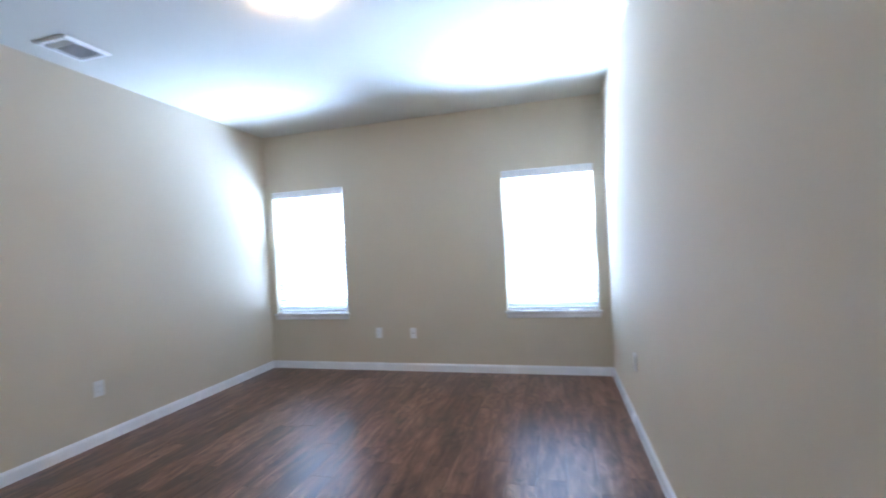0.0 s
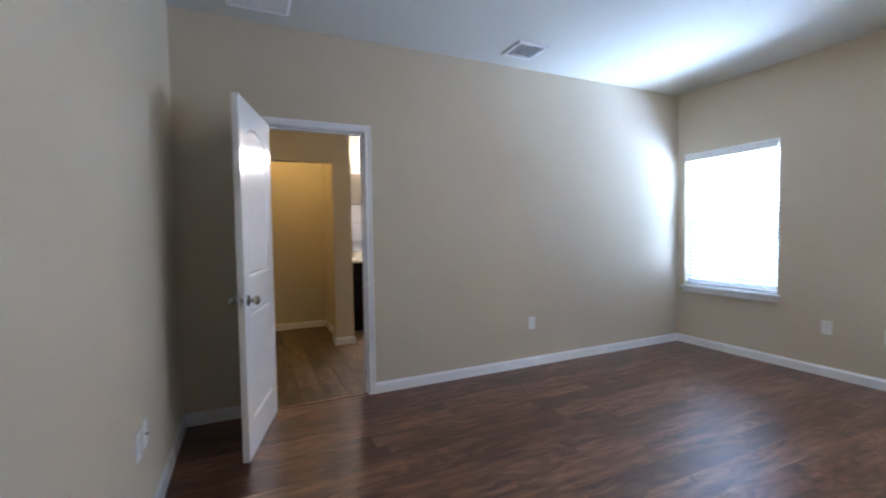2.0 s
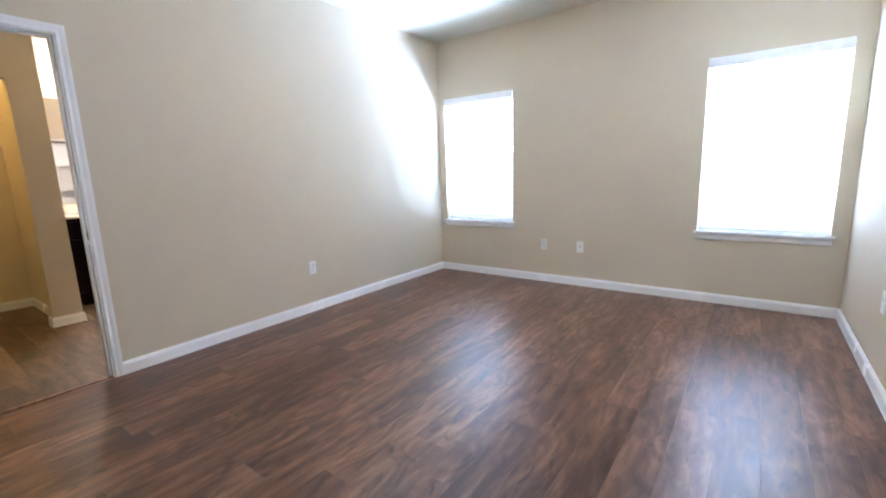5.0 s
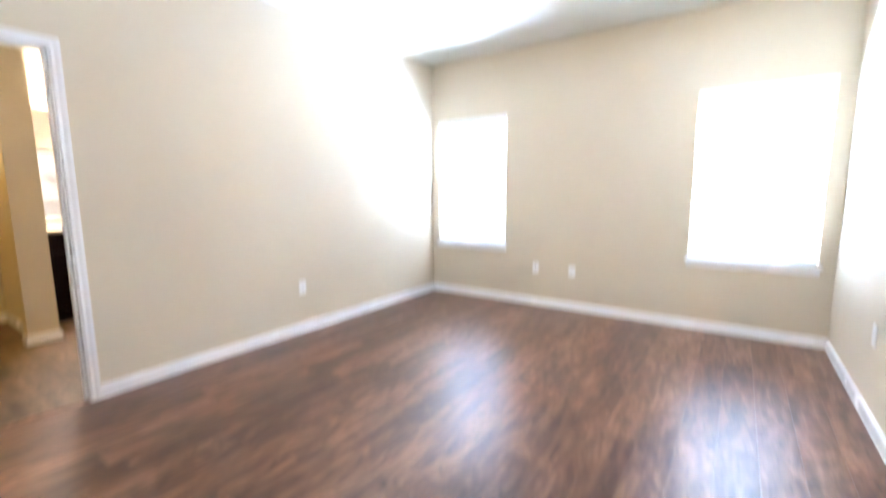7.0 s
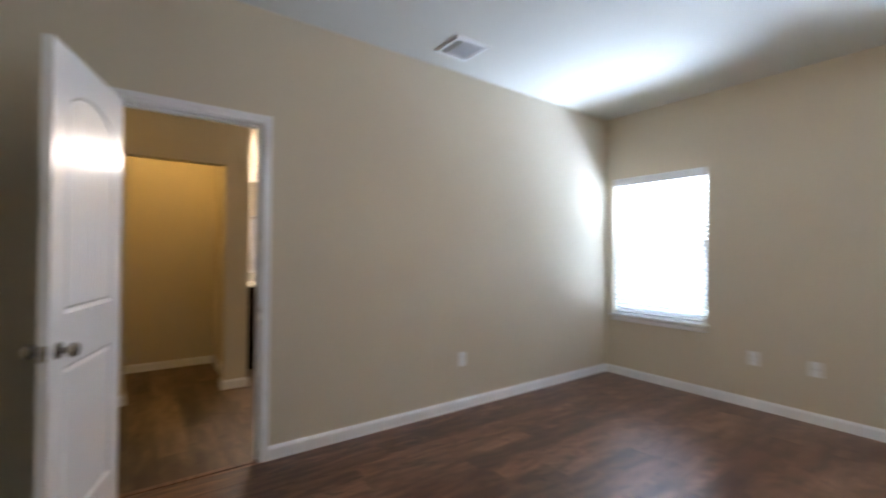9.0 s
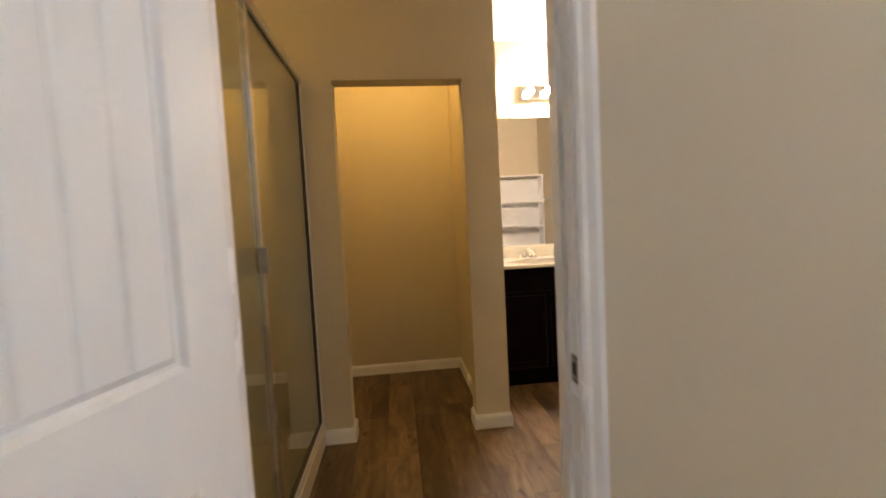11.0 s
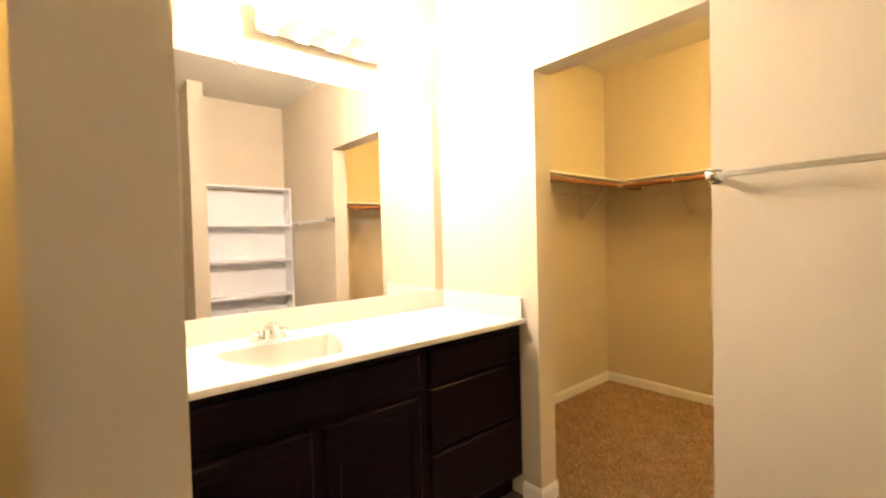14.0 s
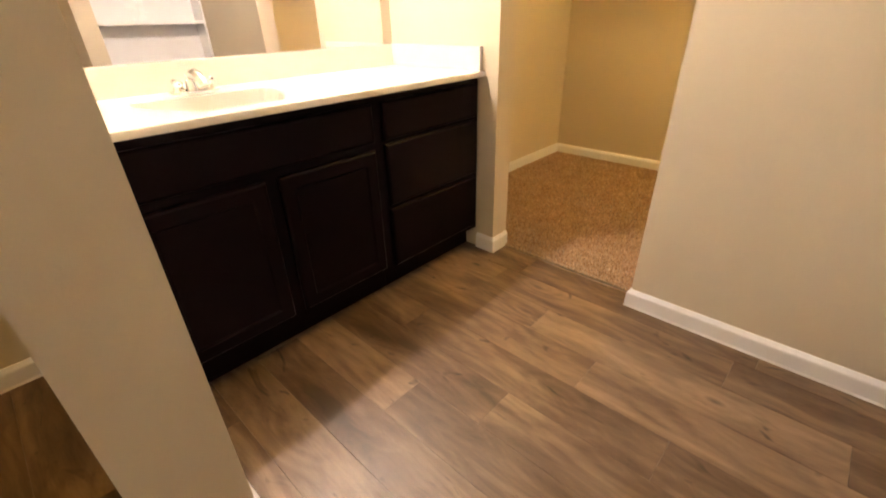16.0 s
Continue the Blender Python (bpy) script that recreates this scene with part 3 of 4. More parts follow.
def leaf_face(bm, side):
    """One moulded door face: flat stiles and rails, sunk panels, boards with grooves under an arch."""
    def y(d):
        return -LEAF_T - d if side < 0 else d
    def arch(u):
        return 1.78 + 0.115 * max(0.0, 1 - ((u - LEAF_W / 2) / 0.240) ** 2) ** 0.5
    us = [0.114 + 0.480 * k / 48 for k in range(49)]
    upper = [(us[0], 1.02), (us[-1], 1.02)] + [(u, arch(u)) for u in reversed(us)]
    lower = [(0.114, 0.20), (0.594, 0.20), (0.594, 0.82), (0.114, 0.82)]
    outer = [(0, 0), (LEAF_W, 0), (LEAF_W, LEAF_H), (0, LEAF_H)]
    def sheet(*pts):
        return bm.faces.new([bm.verts.new((u, y(0), z)) for u, z in pts])
    sheet((0, 0), (0.114, 0), (0.114, LEAF_H), (0, LEAF_H))
    sheet((0.594, 0), (LEAF_W, 0), (LEAF_W, LEAF_H), (0.594, LEAF_H))
    sheet((0.114, 0), (0.594, 0), (0.594, 0.20), (0.114, 0.20))
    sheet((0.114, 0.82), (0.594, 0.82), (0.594, 1.02), (0.114, 1.02))
    for a, b in zip(us, us[1:]):
        sheet((a, arch(a)), (b, arch(b)), (b, LEAF_H), (a, LEAF_H))
    for line, mid in ((upper, 1.45), (lower, 0.51)):
        vs = [bm.verts.new((u, y(0), z)) for u, z in line]
        last = vs
        for inset, depth in ((0.009, -0.010), (0.016, -0.011), (0.028, -0.003)):
            ring = []
            for (u, z) in line:
                cu, cz = LEAF_W / 2 - u, mid - z
                ring.append(bm.verts.new((u + math.copysign(min(inset, abs(cu)), cu), y(depth), z + math.copysign(min(inset, abs(cz)), cz))))
            for k in range(len(ring)):
                bm.faces.new((last[k], last[(k + 1) % len(ring)], ring[(k + 1) % len(ring)], ring[k]))
            last = ring
        if mid < 1:
            bm.faces.new(last)
        else:
            lo, hi = 0.114 + 0.028, 0.594 - 0.028
            grooves = [lo + (hi - lo) * k / 6 for k in range(1, 6)]
            stops = sorted({lo, hi, *grooves, *[g - 0.005 for g in grooves], *[g + 0.005 for g in grooves], *[lo + (hi - lo) * k / 30 for k in range(31)]})
            cols = []
            for u in stops:
                d = -0.0075 if any(abs(u - g) < 1e-6 for g in grooves) else -0.003
                cols.append([bm.verts.new((u, y(d), z)) for z in (1.048, arch(u) - 0.024)])
            for a, b in zip(cols, cols[1:]):
                bm.faces.new((a[0], b[0], b[1], a[1]))
    return [bm.verts.new((u, y(0), z)) for u, z in outer]


def door_leaf():
    root = thing("door_1", "white moulded two-panel door with arched planked top, standing open", "door", pose(0.012, DOOR_Y0 + 0.002, 0.008, 0, 0, 90 - 105.2), kind="structure")
    bm = bmesh.new()
    front, back = leaf_face(bm, 1), leaf_face(bm, -1)
    for k in range(4):
        bm.faces.new((front[k], front[(k + 1) % 4], back[(k + 1) % 4], back[k]))
    bmesh.ops.translate(bm, verts=bm.verts[:], vec=(0, LEAF_T, 0))
    part("door_leaf", bm, M_DOOR, root)
    for s in (1, -1):
        y0 = LEAF_T if s > 0 else 0.0
        m = pose(LEAF_W - 0.060, y0, 0.895, -90 * s, 0, 0)
        knob = part("door_knob", lathe(bmesh.new(), [(0.012, 0.004), (0.011, 0.022), (0.014, 0.028), (0.024, 0.034), (0.0275, 0.044), (0.0265, 0.054), (0.020, 0.061), (0.012, 0.063)], 28, m), M_NICKEL, root, "satin nickel door knob", True)
        part("rosette", lathe(bmesh.new(), [(0.032, 0.0), (0.032, 0.003), (0.028, 0.007), (0.014, 0.009)], 28, m), M_NICKEL, knob, "", True)
        part("lock_button", lathe(bmesh.new(), [(0.010, 0.0625), (0.010, 0.064), (0.004, 0.0645)], 16, m), M_DARK, knob)
    part("latch_plate", slab(LEAF_W - 0.0005, LEAF_W + 0.0015, 0.005, 0.030, 0.867, 0.923, 0.0004), M_NICKEL, root, "satin nickel latch plate")
    part("latch_bolt", slab(LEAF_W, LEAF_W + 0.010, 0.011, 0.024, 0.887, 0.903, 0.003), M_NICKEL, root)
    for z in (0.20, 1.02, 1.80):
        part("hinge", tube(bmesh.new(), [(-0.002, -0.004, z), (-0.002, -0.004, z + 0.09)], 0.006, 12), M_NICKEL, root, "satin nickel hinge knuckle", True)


door_leaf()


# ---------------------------------------------------------------- wall plates
def duplex_outlet(m):
    o = thing("wall_outlet", "white plastic duplex outlet plate on the beige wall", "outlet", m, "bedroom wall outlets")
    part("cover_plate", slab(-0.036, 0.036, 0, 0.006, -0.058, 0.058, 0.003), M_PLASTIC, o)
    for z in (-0.020, 0.020):
        f = bmesh.new()
        lathe(f, [(0.0172, 0.0055), (0.0172, 0.0075), (0.016, 0.0082)], 20, pose(0, 0, z, -90, 0, 0))
        r = part("receptacle", f, M_PLASTIC, o)
        for x, h in ((-0.0064, 0.0065), (0.0064, 0.0085)):
            part("slot", slab(x - 0.0011, x + 0.0011, 0.0076, 0.0086, z + 0.002 - h / 2, z + 0.002 + h / 2), M_DARK, r)
        part("ground_hole", lathe(bmesh.new(), [(0.0024, 0.0076), (0.0024, 0.0086)], 10, pose(0, 0, z - 0.009, -90, 0, 0)), M_DARK, r)
    part("screw", lathe(bmesh.new(), [(0.003, 0.006), (0.0025, 0.0072)], 10, pose(0, 0, 0, -90, 0, 0)), M_METAL_WHITE, o)
    return o


def cable_plate(m):
    o = thing("cable_plate", "white plastic wall plate with a coaxial socket", "wall plate", m)
    part("cover_plate", slab(-0.036, 0.036, 0, 0.006, -0.058, 0.058, 0.003), M_PLASTIC, o)
    c = lathe(bmesh.new(), [(0.0065, 0.006), (0.0065, 0.009), (0.0045, 0.0092), (0.0045, 0.018), (0.002, 0.0182)], 12, pose(0, 0, 0.0, -90, 0, 0))
    part("coax_socket", c, M_NICKEL, o, "threaded brass coax socket")
    for z in (-0.041, 0.041):
        part("screw", lathe(bmesh.new(), [(0.003, 0.006), (0.0025, 0.0072)], 10, pose(0, 0, z, -90, 0, 0)), M_METAL_WHITE, o)
    return o


# local +y points out of the wall
first = duplex_outlet(pose(0.0, 1.512, 0.405, 0, 0, -90))
for m in (pose(1.377, ROOM_N, 0.415, 0, 0, 180), pose(ROOM_W, 2.27, 0.468, 0, 0, 90), pose(1.245, ROOM_S, 0.440, 0, 0, 0)):
    copy_thing(first, m)
plate = cable_plate(pose(1.777, ROOM_N, 0.412, 0, 0, 180))
copy_thing(plate, pose(1.130, ROOM_S, 0.440, 0, 0, 0))


# ---------------------------------------------------------------- ceiling fixtures
def dome_light(m, glow, label, r=0.165):
    d = thing("ceiling_light", label, "ceiling light", m)
    part("base_plate", lathe(bmesh.new(), [(r - 0.008, 0.0), (r - 0.008, -0.008), (r - 0.014, -0.018), (r - 0.03, -0.019)], 40), M_TRIM, d, "white steel rim", True)
    prof = [(r - 0.016, -0.012), (r - 0.004, -0.014)] + [((r - 0.006) * math.cos(a), -0.022 - 0.075 * math.sin(a)) for a in (radians(90 * k / 10) for k in range(1, 10))] + [(0.004, -0.097)]
    part("glass_dome", lathe(bmesh.new(), prof, 40), glow, d, "glowing frosted glass bowl", True)
    part("finial", lathe(bmesh.new(), [(0.006, -0.096), (0.009, -0.100), (0.006, -0.110), (0.002, -0.113)], 14), M_NICKEL, d, "", True)
    return d


dome_light(pose(1.965, 1.14, CEIL), M_DOME, "lit flush-mounted frosted glass ceiling light in the bedroom", 0.128)
dome_light(pose(-2.08, -0.42, CEIL), M_DOME_ALCOVE, "lit flush-mounted glass ceiling light in the alcove", 0.14)
# the shower dome is an added, unseen fill light that brightens the stall
dome_light(pose(-0.87, -1.38, CEIL), M_FILL_SHOWER, "added unseen ceiling dome that fills the shower with light", 0.14)
dome_light(pose(-1.30, 2.72, CEIL), M_DOME_CLOSET, "lit flush-mounted glass ceiling light in the closet", 0.14)


def frame_ring(x0, x1, y0, y1, border, z0, z1, lip):
    bm = bmesh.new()
    rows = []
    for inset, z in ((0, z1), (0, z1 - lip * 0.4), (lip, z0), (border - 0.004, z0), (border, z0 + 0.003), (border, z1)):
        rows.append([bm.verts.new(p) for p in ((x0 + inset, y0 + inset, z), (x1 - inset, y0 + inset, z), (x1 - inset, y1 - inset, z), (x0 + inset, y1 - inset, z))])
    for a, b in zip(rows, rows[1:]):
        for k in range(4):
            bm.faces.new((a[k], a[(k + 1) % 4], b[(k + 1) % 4], b[k]))
    return bm


LOUVRES = {}


def ceiling_vent(name, label, x0, x1, y0, y1, count, tilt, border, divider=False, back=None, opposed=0.0):
    v = thing(name, label, "ceiling vent", pose((x0 + x1) / 2, (y0 + y1) / 2, CEIL))
    hx, hy = (x1 - x0) / 2, (y1 - y0) / 2
    part("frame", frame_ring(-hx, hx, -hy, hy, border, -0.016, 0, 0.010), M_METAL_WHITE, v)
    part("backing", slab(-hx + border - 0.002, hx - border + 0.002, -hy + border - 0.002, hy - border + 0.002, -0.003, -0.001), back or M_LOUVRE_BACK, v, "flat sheet in place of the duct opening")
    span, width = 2 * (hy - border), min(0.024, 2 * (hy - border) / count * 1.15)
    for k in range(count):
        turn = -2 * tilt if k < count * opposed else tilt
        key = (name, turn)
        if key not in LOUVRES:
            bm = bmesh.new()
            box(bm, -hx + border, hx - border, -width / 2, width / 2, -0.0006, 0.0006)
            bmesh.ops.rotate(bm, verts=bm.verts[:], matrix=Matrix.Rotation(turn, 3, "X"))
            LOUVRES[key] = finish("louvre", bm, M_METAL_WHITE)
        ob = new("louvre", LOUVRES[key])
        ob.parent, ob.location = v, (0, -hy + border + span * (k + 0.5) / count, -0.010)
    if divider:
        part("divider", slab(-hx + border, hx - border, -0.012, 0.012, -0.0175, -0.004, 0.001), M_METAL_WHITE, v)
    return v


ceiling_vent("supply_register", "white steel louvred supply register in the ceiling", 0.205, 0.475, 1.070, 1.360, 13, radians(24), 0.034, opposed=0.2)
ceiling_vent("return_grille", "large white steel return-air grille in the ceiling", 0.18, 0.60, -0.965, -0.590, 24, radians(-12), 0.028, True, M_METAL_WHITE)


# ---------------------------------------------------------------- vanity
FRONT = -2.155


def shaped_front(name, parent, y0, y1, z0, z1, panelled):
    """A door or drawer front on the cabinet face, with an eased edge and, on doors, a sunk panel."""
    bm, t = bmesh.new(), 0.019
    steps = [(0.0, 0.0), (0.0, t - 0.010), (0.002, t - 0.006), (0.006, t - 0.002), (0.011, t)]
    if panelled:
        steps += [(0.050, t), (0.053, t - 0.003), (0.057, t - 0.006), (0.064, t - 0.006)]
    rows = []
    for inset, out in steps:
        rows.append([bm.verts.new((FRONT + 0.001 + out, y, z)) for y, z in ((y0 + inset, z0 + inset), (y1 - inset, z0 + inset), (y1 - inset, z1 - inset), (y0 + inset, z1 - inset))])
    bm.faces.new(list(reversed(rows[0])))
    for a, b in zip(rows, rows[1:]):
        for k in range(4):
            bm.faces.new((a[k], a[(k + 1) % 4], b[(k + 1) % 4], b[k]))
    bm.faces.new(rows[-1])
    return part(name, bm, M_VANITY, parent)


def carcass(name, label, y0, y1):
    c = thing(name, label, "cabinet", group="bathroom vanity cabinets")
    body = bmesh.new()
    box(body, -2.74, FRONT, y0, y1, 0.115, 0.790)
    part("body", body, M_VANITY, c)
    part("top_rail", slab(FRONT - 0.020, FRONT, y0, y1, 0.7905, 0.890), M_VANITY, c)
    for y in (y0, y1 - 0.016):
        part("side_panel", slab(-2.74, FRONT - 0.0205, y, y + 0.016, 0.7905, 0.890), M_VANITY, c)
    part("toe_kick", slab(-2.735, FRONT - 0.065, y0 + 0.002, y1 - 0.002, 0.0005, 0.1145), M_VANITY, c, "recessed dark toe kick")
    return c


sink_base = carcass("sink_cabinet", "espresso wood sink base cabinet with two panelled doors", 0.212, 1.1385)
shaped_front("false_drawer_front", sink_base, 0.245, 1.098, 0.715, 0.860, False)
shaped_front("cabinet_door", sink_base, 0.245, 0.642, 0.150, 0.686, True)
shaped_front("cabinet_door", sink_base, 0.686, 1.098, 0.150, 0.686, True)
drawer_base = carcass("drawer_cabinet", "espresso wood drawer base cabinet with three drawers", 1.1395, 1.741)
for lo, hi in ((0.713, 0.861), (0.434, 0.698), (0.140, 0.418)):
    shaped_front("drawer", drawer_base, 1.149, 1.722, lo, hi, False)

# worktop with a basin cast into it
TOP_Z, TX0, TX1, TY0, TY1 = 0.915, -2.742, -2.117, 0.2105, 1.7425


def basin(x, y):
    lip, flat = 0.052, 0.130
    ahead = min(max((x + 2.525) / 0.33, 0.0), 1.0)
    draw_in = 0.105 * ahead ** 2
    inside = min(x + 2.525, -2.195 - x, y - 0.432 - draw_in, 0.885 - draw_in - y) / lip
    t = min(max(inside, 0.0), 1.0)
    return -flat * (1 - (1 - t) ** 2.2)


counter = thing("countertop", "cream cultured marble vanity top with an integral rectangular sink", "countertop")
bm = bmesh.new()
nx, ny = 52, 128
grid = []
for i in range(nx + 1):
    x = TX0 + (TX1 - TX0) * i / nx
    grid.append([bm.verts.new((x, TY0 + (TY1 - TY0) * j / ny, TOP_Z + basin(x, TY0 + (TY1 - TY0) * j / ny))) for j in range(ny + 1)])
for i in range(nx):
    for j in range(ny):
        bm.faces.new((grid[i][j], grid[i + 1][j], grid[i + 1][j + 1], grid[i][j + 1]))
edge = grid[-1]
for out, down in ((0.0035, 0.0015), (0.005, 0.005), (0.005, 0.018), (0.0035, 0.0235), (-0.03, 0.0245)):
    row = [bm.verts.new((TX1 + out, v.co.y, TOP_Z - down)) for v in grid[-1]]
    for j in range(ny):
        bm.faces.new((edge[j], row[j], row[j + 1], edge[j + 1]))
    edge = row
part("top", bm, M_MARBLE, counter, "", True)
part("backsplash", slab(TX0, TX0 + 0.020, TY0, TY1 - 0.0205, TOP_Z + 0.0002, 1.018, 0.003), M_MARBLE, counter)
part("side_splash", slab(TX0, TX1 - 0.012, TY1 - 0.020, TY1, TOP_Z + 0.0002, 1.018, 0.003), M_MARBLE, counter)
part("drain", lathe(bmesh.new(), [(0.022, 0.0), (0.022, 0.003), (0.016, 0.004), (0.012, 0.001)], 24, pose(-2.36, 0.665, TOP_Z - 0.1305)), M_CHROME, counter, "chrome drain ring", True)


def faucet():
    f = thing("faucet", "chrome two-handle centreset faucet behind the sink", "faucet", pose(-2.590, 0.657, TOP_Z, 0, 0, 0))
    base = slab(-0.026, 0.026, -0.080, 0.080, 0, 0.014, 0.006, 3)
    part("base_plate", base, M_CHROME, f, "", True)
    spout = bmesh.new()
    lathe(spout, [(0.030, 0.012), (0.028, 0.030), (0.026, 0.052), (0.020, 0.066), (0.008, 0.070)], 24)
    tube(spout, [(-0.004, 0, 0.042), (0.014, 0, 0.061), (0.040, 0, 0.068), (0.070, 0, 0.063), (0.094, 0, 0.048), (0.102, 0, 0.032)], 0.0190, 16)
    part("spout", spout, M_CHROME, f, "", True)
    for y in (-0.050, 0.050):
        h = bmesh.new()
        lathe(h, [(0.021, 0.012), (0.019, 0.020), (0.015, 0.030), (0.017, 0.036), (0.018, 0.042), (0.013, 0.049), (0.005, 0.051)], 20, pose(0, y, 0))
        tube(h, [(0.0, y, 0.043), (0.006, y + math.copysign(0.010, y), 0.047), (0.010, y + math.copysign(0.020, y), 0.049)], 0.0072, 10)
        part("handle", h, M_CHROME, f, "", True)


faucet()
mirror = thing("wall_mirror", "large frameless mirror above the vanity backsplash", "mirror")
part("mirror_glass", slab(BATH_W + 0.001, BATH_W + 0.007, 0.262, 1.678, 1.0185, 2.104, 0.0012, 1), M_MIRROR, mirror)
for y in (0.60, 1.35):
    part("mirror_clip", slab(BATH_W + 0.0005, BATH_W + 0.012, y - 0.012, y + 0.012, 2.097, 2.115, 0.002), M_CHROME, mirror)


def vanity_light():
    v = thing("vanity_light", "chrome bar light with four glowing globe bulbs over the mirror", "wall light", pose(BATH_W, 0.990, 2.30))
    part("bar", slab(0.0005, 0.045, -0.310, 0.310, -0.055, 0.055, 0.006, 3), M_CHROME, v, "polished chrome bar")
    for k in range(4):
        y = -0.234 + 0.156 * k
        m = pose(0.045, y, 0, 0, 90, 0)
        socket = part("socket", lathe(bmesh.new(), [(0.021, 0.0), (0.021, 0.012), (0.016, 0.018)], 20, m), M_CHROME, v, "", True)
        prof = [(0.013, 0.014), (0.016, 0.022)] + [(0.031 * math.sin(a), 0.050 - 0.031 * math.cos(a)) for a in (radians(28 + 15 * q) for q in range(0, 10))] + [(0.003, 0.081)]
        part("globe_bulb", lathe(bmesh.new(), prof, 24, m), M_BULB, v, "glowing round globe bulb", True)


vanity_light()


# ---------------------------------------------------------------- towel bar, shelves, closet
def towel_bar():
    t = thing("towel_bar", "chrome towel bar on the beige bathroom wall", "towel bar", pose(0, BATH_N, 1.509))
    for x in (-1.272, -0.512):
        m = pose(x, 0, 0, 90, 0, 0)
        p = part("post", lathe(bmesh.new(), [(0.026, 0.0), (0.026, 0.006), (0.020, 0.011), (0.013, 0.020), (0.013, 0.046), (0.017, 0.052), (0.017, 0.066), (0.010, 0.070)], 24, m), M_CHROME, t, "", True)
    part("bar", slab(-1.272, -0.512, -0.066, -0.050, -0.009, 0.009, 0.0015), M_ALU, t, "square brushed metal bar")


towel_bar()


def linen_shelf():
    s = thing("linen_shelf", "empty white open shelf unit set in the bathroom niche", "shelf unit", pose(-0.117, 0.9225, 0))
    depth, wide = 0.185, 0.820
    part("side_panel", slab(-depth, 0, 0, 0.019, 0, 1.862, 0.0015), M_TRIM, s)
    part("side_panel", slab(-depth, 0, wide - 0.019, wide, 0, 1.862, 0.0015), M_TRIM, s)
    part("back_panel", slab(-0.006, -0.001, 0.019, wide - 0.019, 0.07, 1.842), M_TRIM, s)
    for z in (0.070, 0.425, 0.780, 1.135, 1.490):
        part("shelf_board", slab(-depth - 0.001, -0.006, 0.019, wide - 0.019, z - 0.004, z + 0.020, 0.0015), M_TRIM, s)
    part("top_board", slab(-depth - 0.006, 0, -0.001, wide + 0.0, 1.862, 1.881, 0.002), M_TRIM, s)


linen_shelf()

CLOSET_Y0 = BATH_N + 0.12
ROD_Z, SHELF_Z = 1.695, 1.738


def closet_shelf(label, m, length, brackets):
    """A shelf on a wall: local x runs along the wall, local y out of it; the rod hangs on brackets."""
    s = thing("closet_shelf", label, "closet shelf", m, "closet shelves with rods")
    part("shelf_board", slab(0, length, 0.001, 0.300, 0, 0.015, 0.002), M_TRIM, s)
    part("cleat", slab(0, length, 0.0005, 0.019, -0.089, -0.0005, 0.002), M_WALL, s)
    part("hanging_rod", tube(bmesh.new(), [(0.0, 0.322, ROD_Z - SHELF_Z), (length, 0.322, ROD_Z - SHELF_Z)], 0.0190, 16), M_ROD, s, "round brown wooden hanging rod", True)
    for x in brackets:
        b = bmesh.new()
        box(b, x - 0.010, x + 0.010, 0.019, 0.0225, -0.300, -0.001)
        box(b, x - 0.010, x + 0.010, 0.0225, 0.296, -0.0045, -0.001)
        tube(b, [(x, 0.024, -0.285), (x, 0.15, -0.165), (x, 0.275, -0.015)], 0.0055, 8)
        tube(b, [(x, 0.280, -0.004), (x, 0.300, -0.058), (x, 0.318, -0.066), (x, 0.340, -0.058), (x, 0.346, -0.030)], 0.0055, 8)
        part("bracket", b, M_WALL, s, "beige-painted steel shelf bracket with rod hook")


closet_shelf("white closet shelf with a brown rod on the closet side wall", pose(BATH_W, CLOSET_N - 0.001, SHELF_Z, 0, 0, -90), CLOSET_N - CLOSET_Y0 - 0.002, (0.41, 1.32))
closet_shelf("white closet shelf with a brown rod on the closet end wall", pose(-0.418, CLOSET_N, SHELF_Z, 0, 0, 180), 2.00, (0.10, 0.86, 1.62))
closet_shelf("white closet shelf with a brown rod behind the bathroom wall", pose(-WALL_T, CLOSET_Y0 + 0.001, SHELF_Z, 0, 0, 90), CLOSET_N - CLOSET_Y0 - 0.002, (0.40, 1.30))


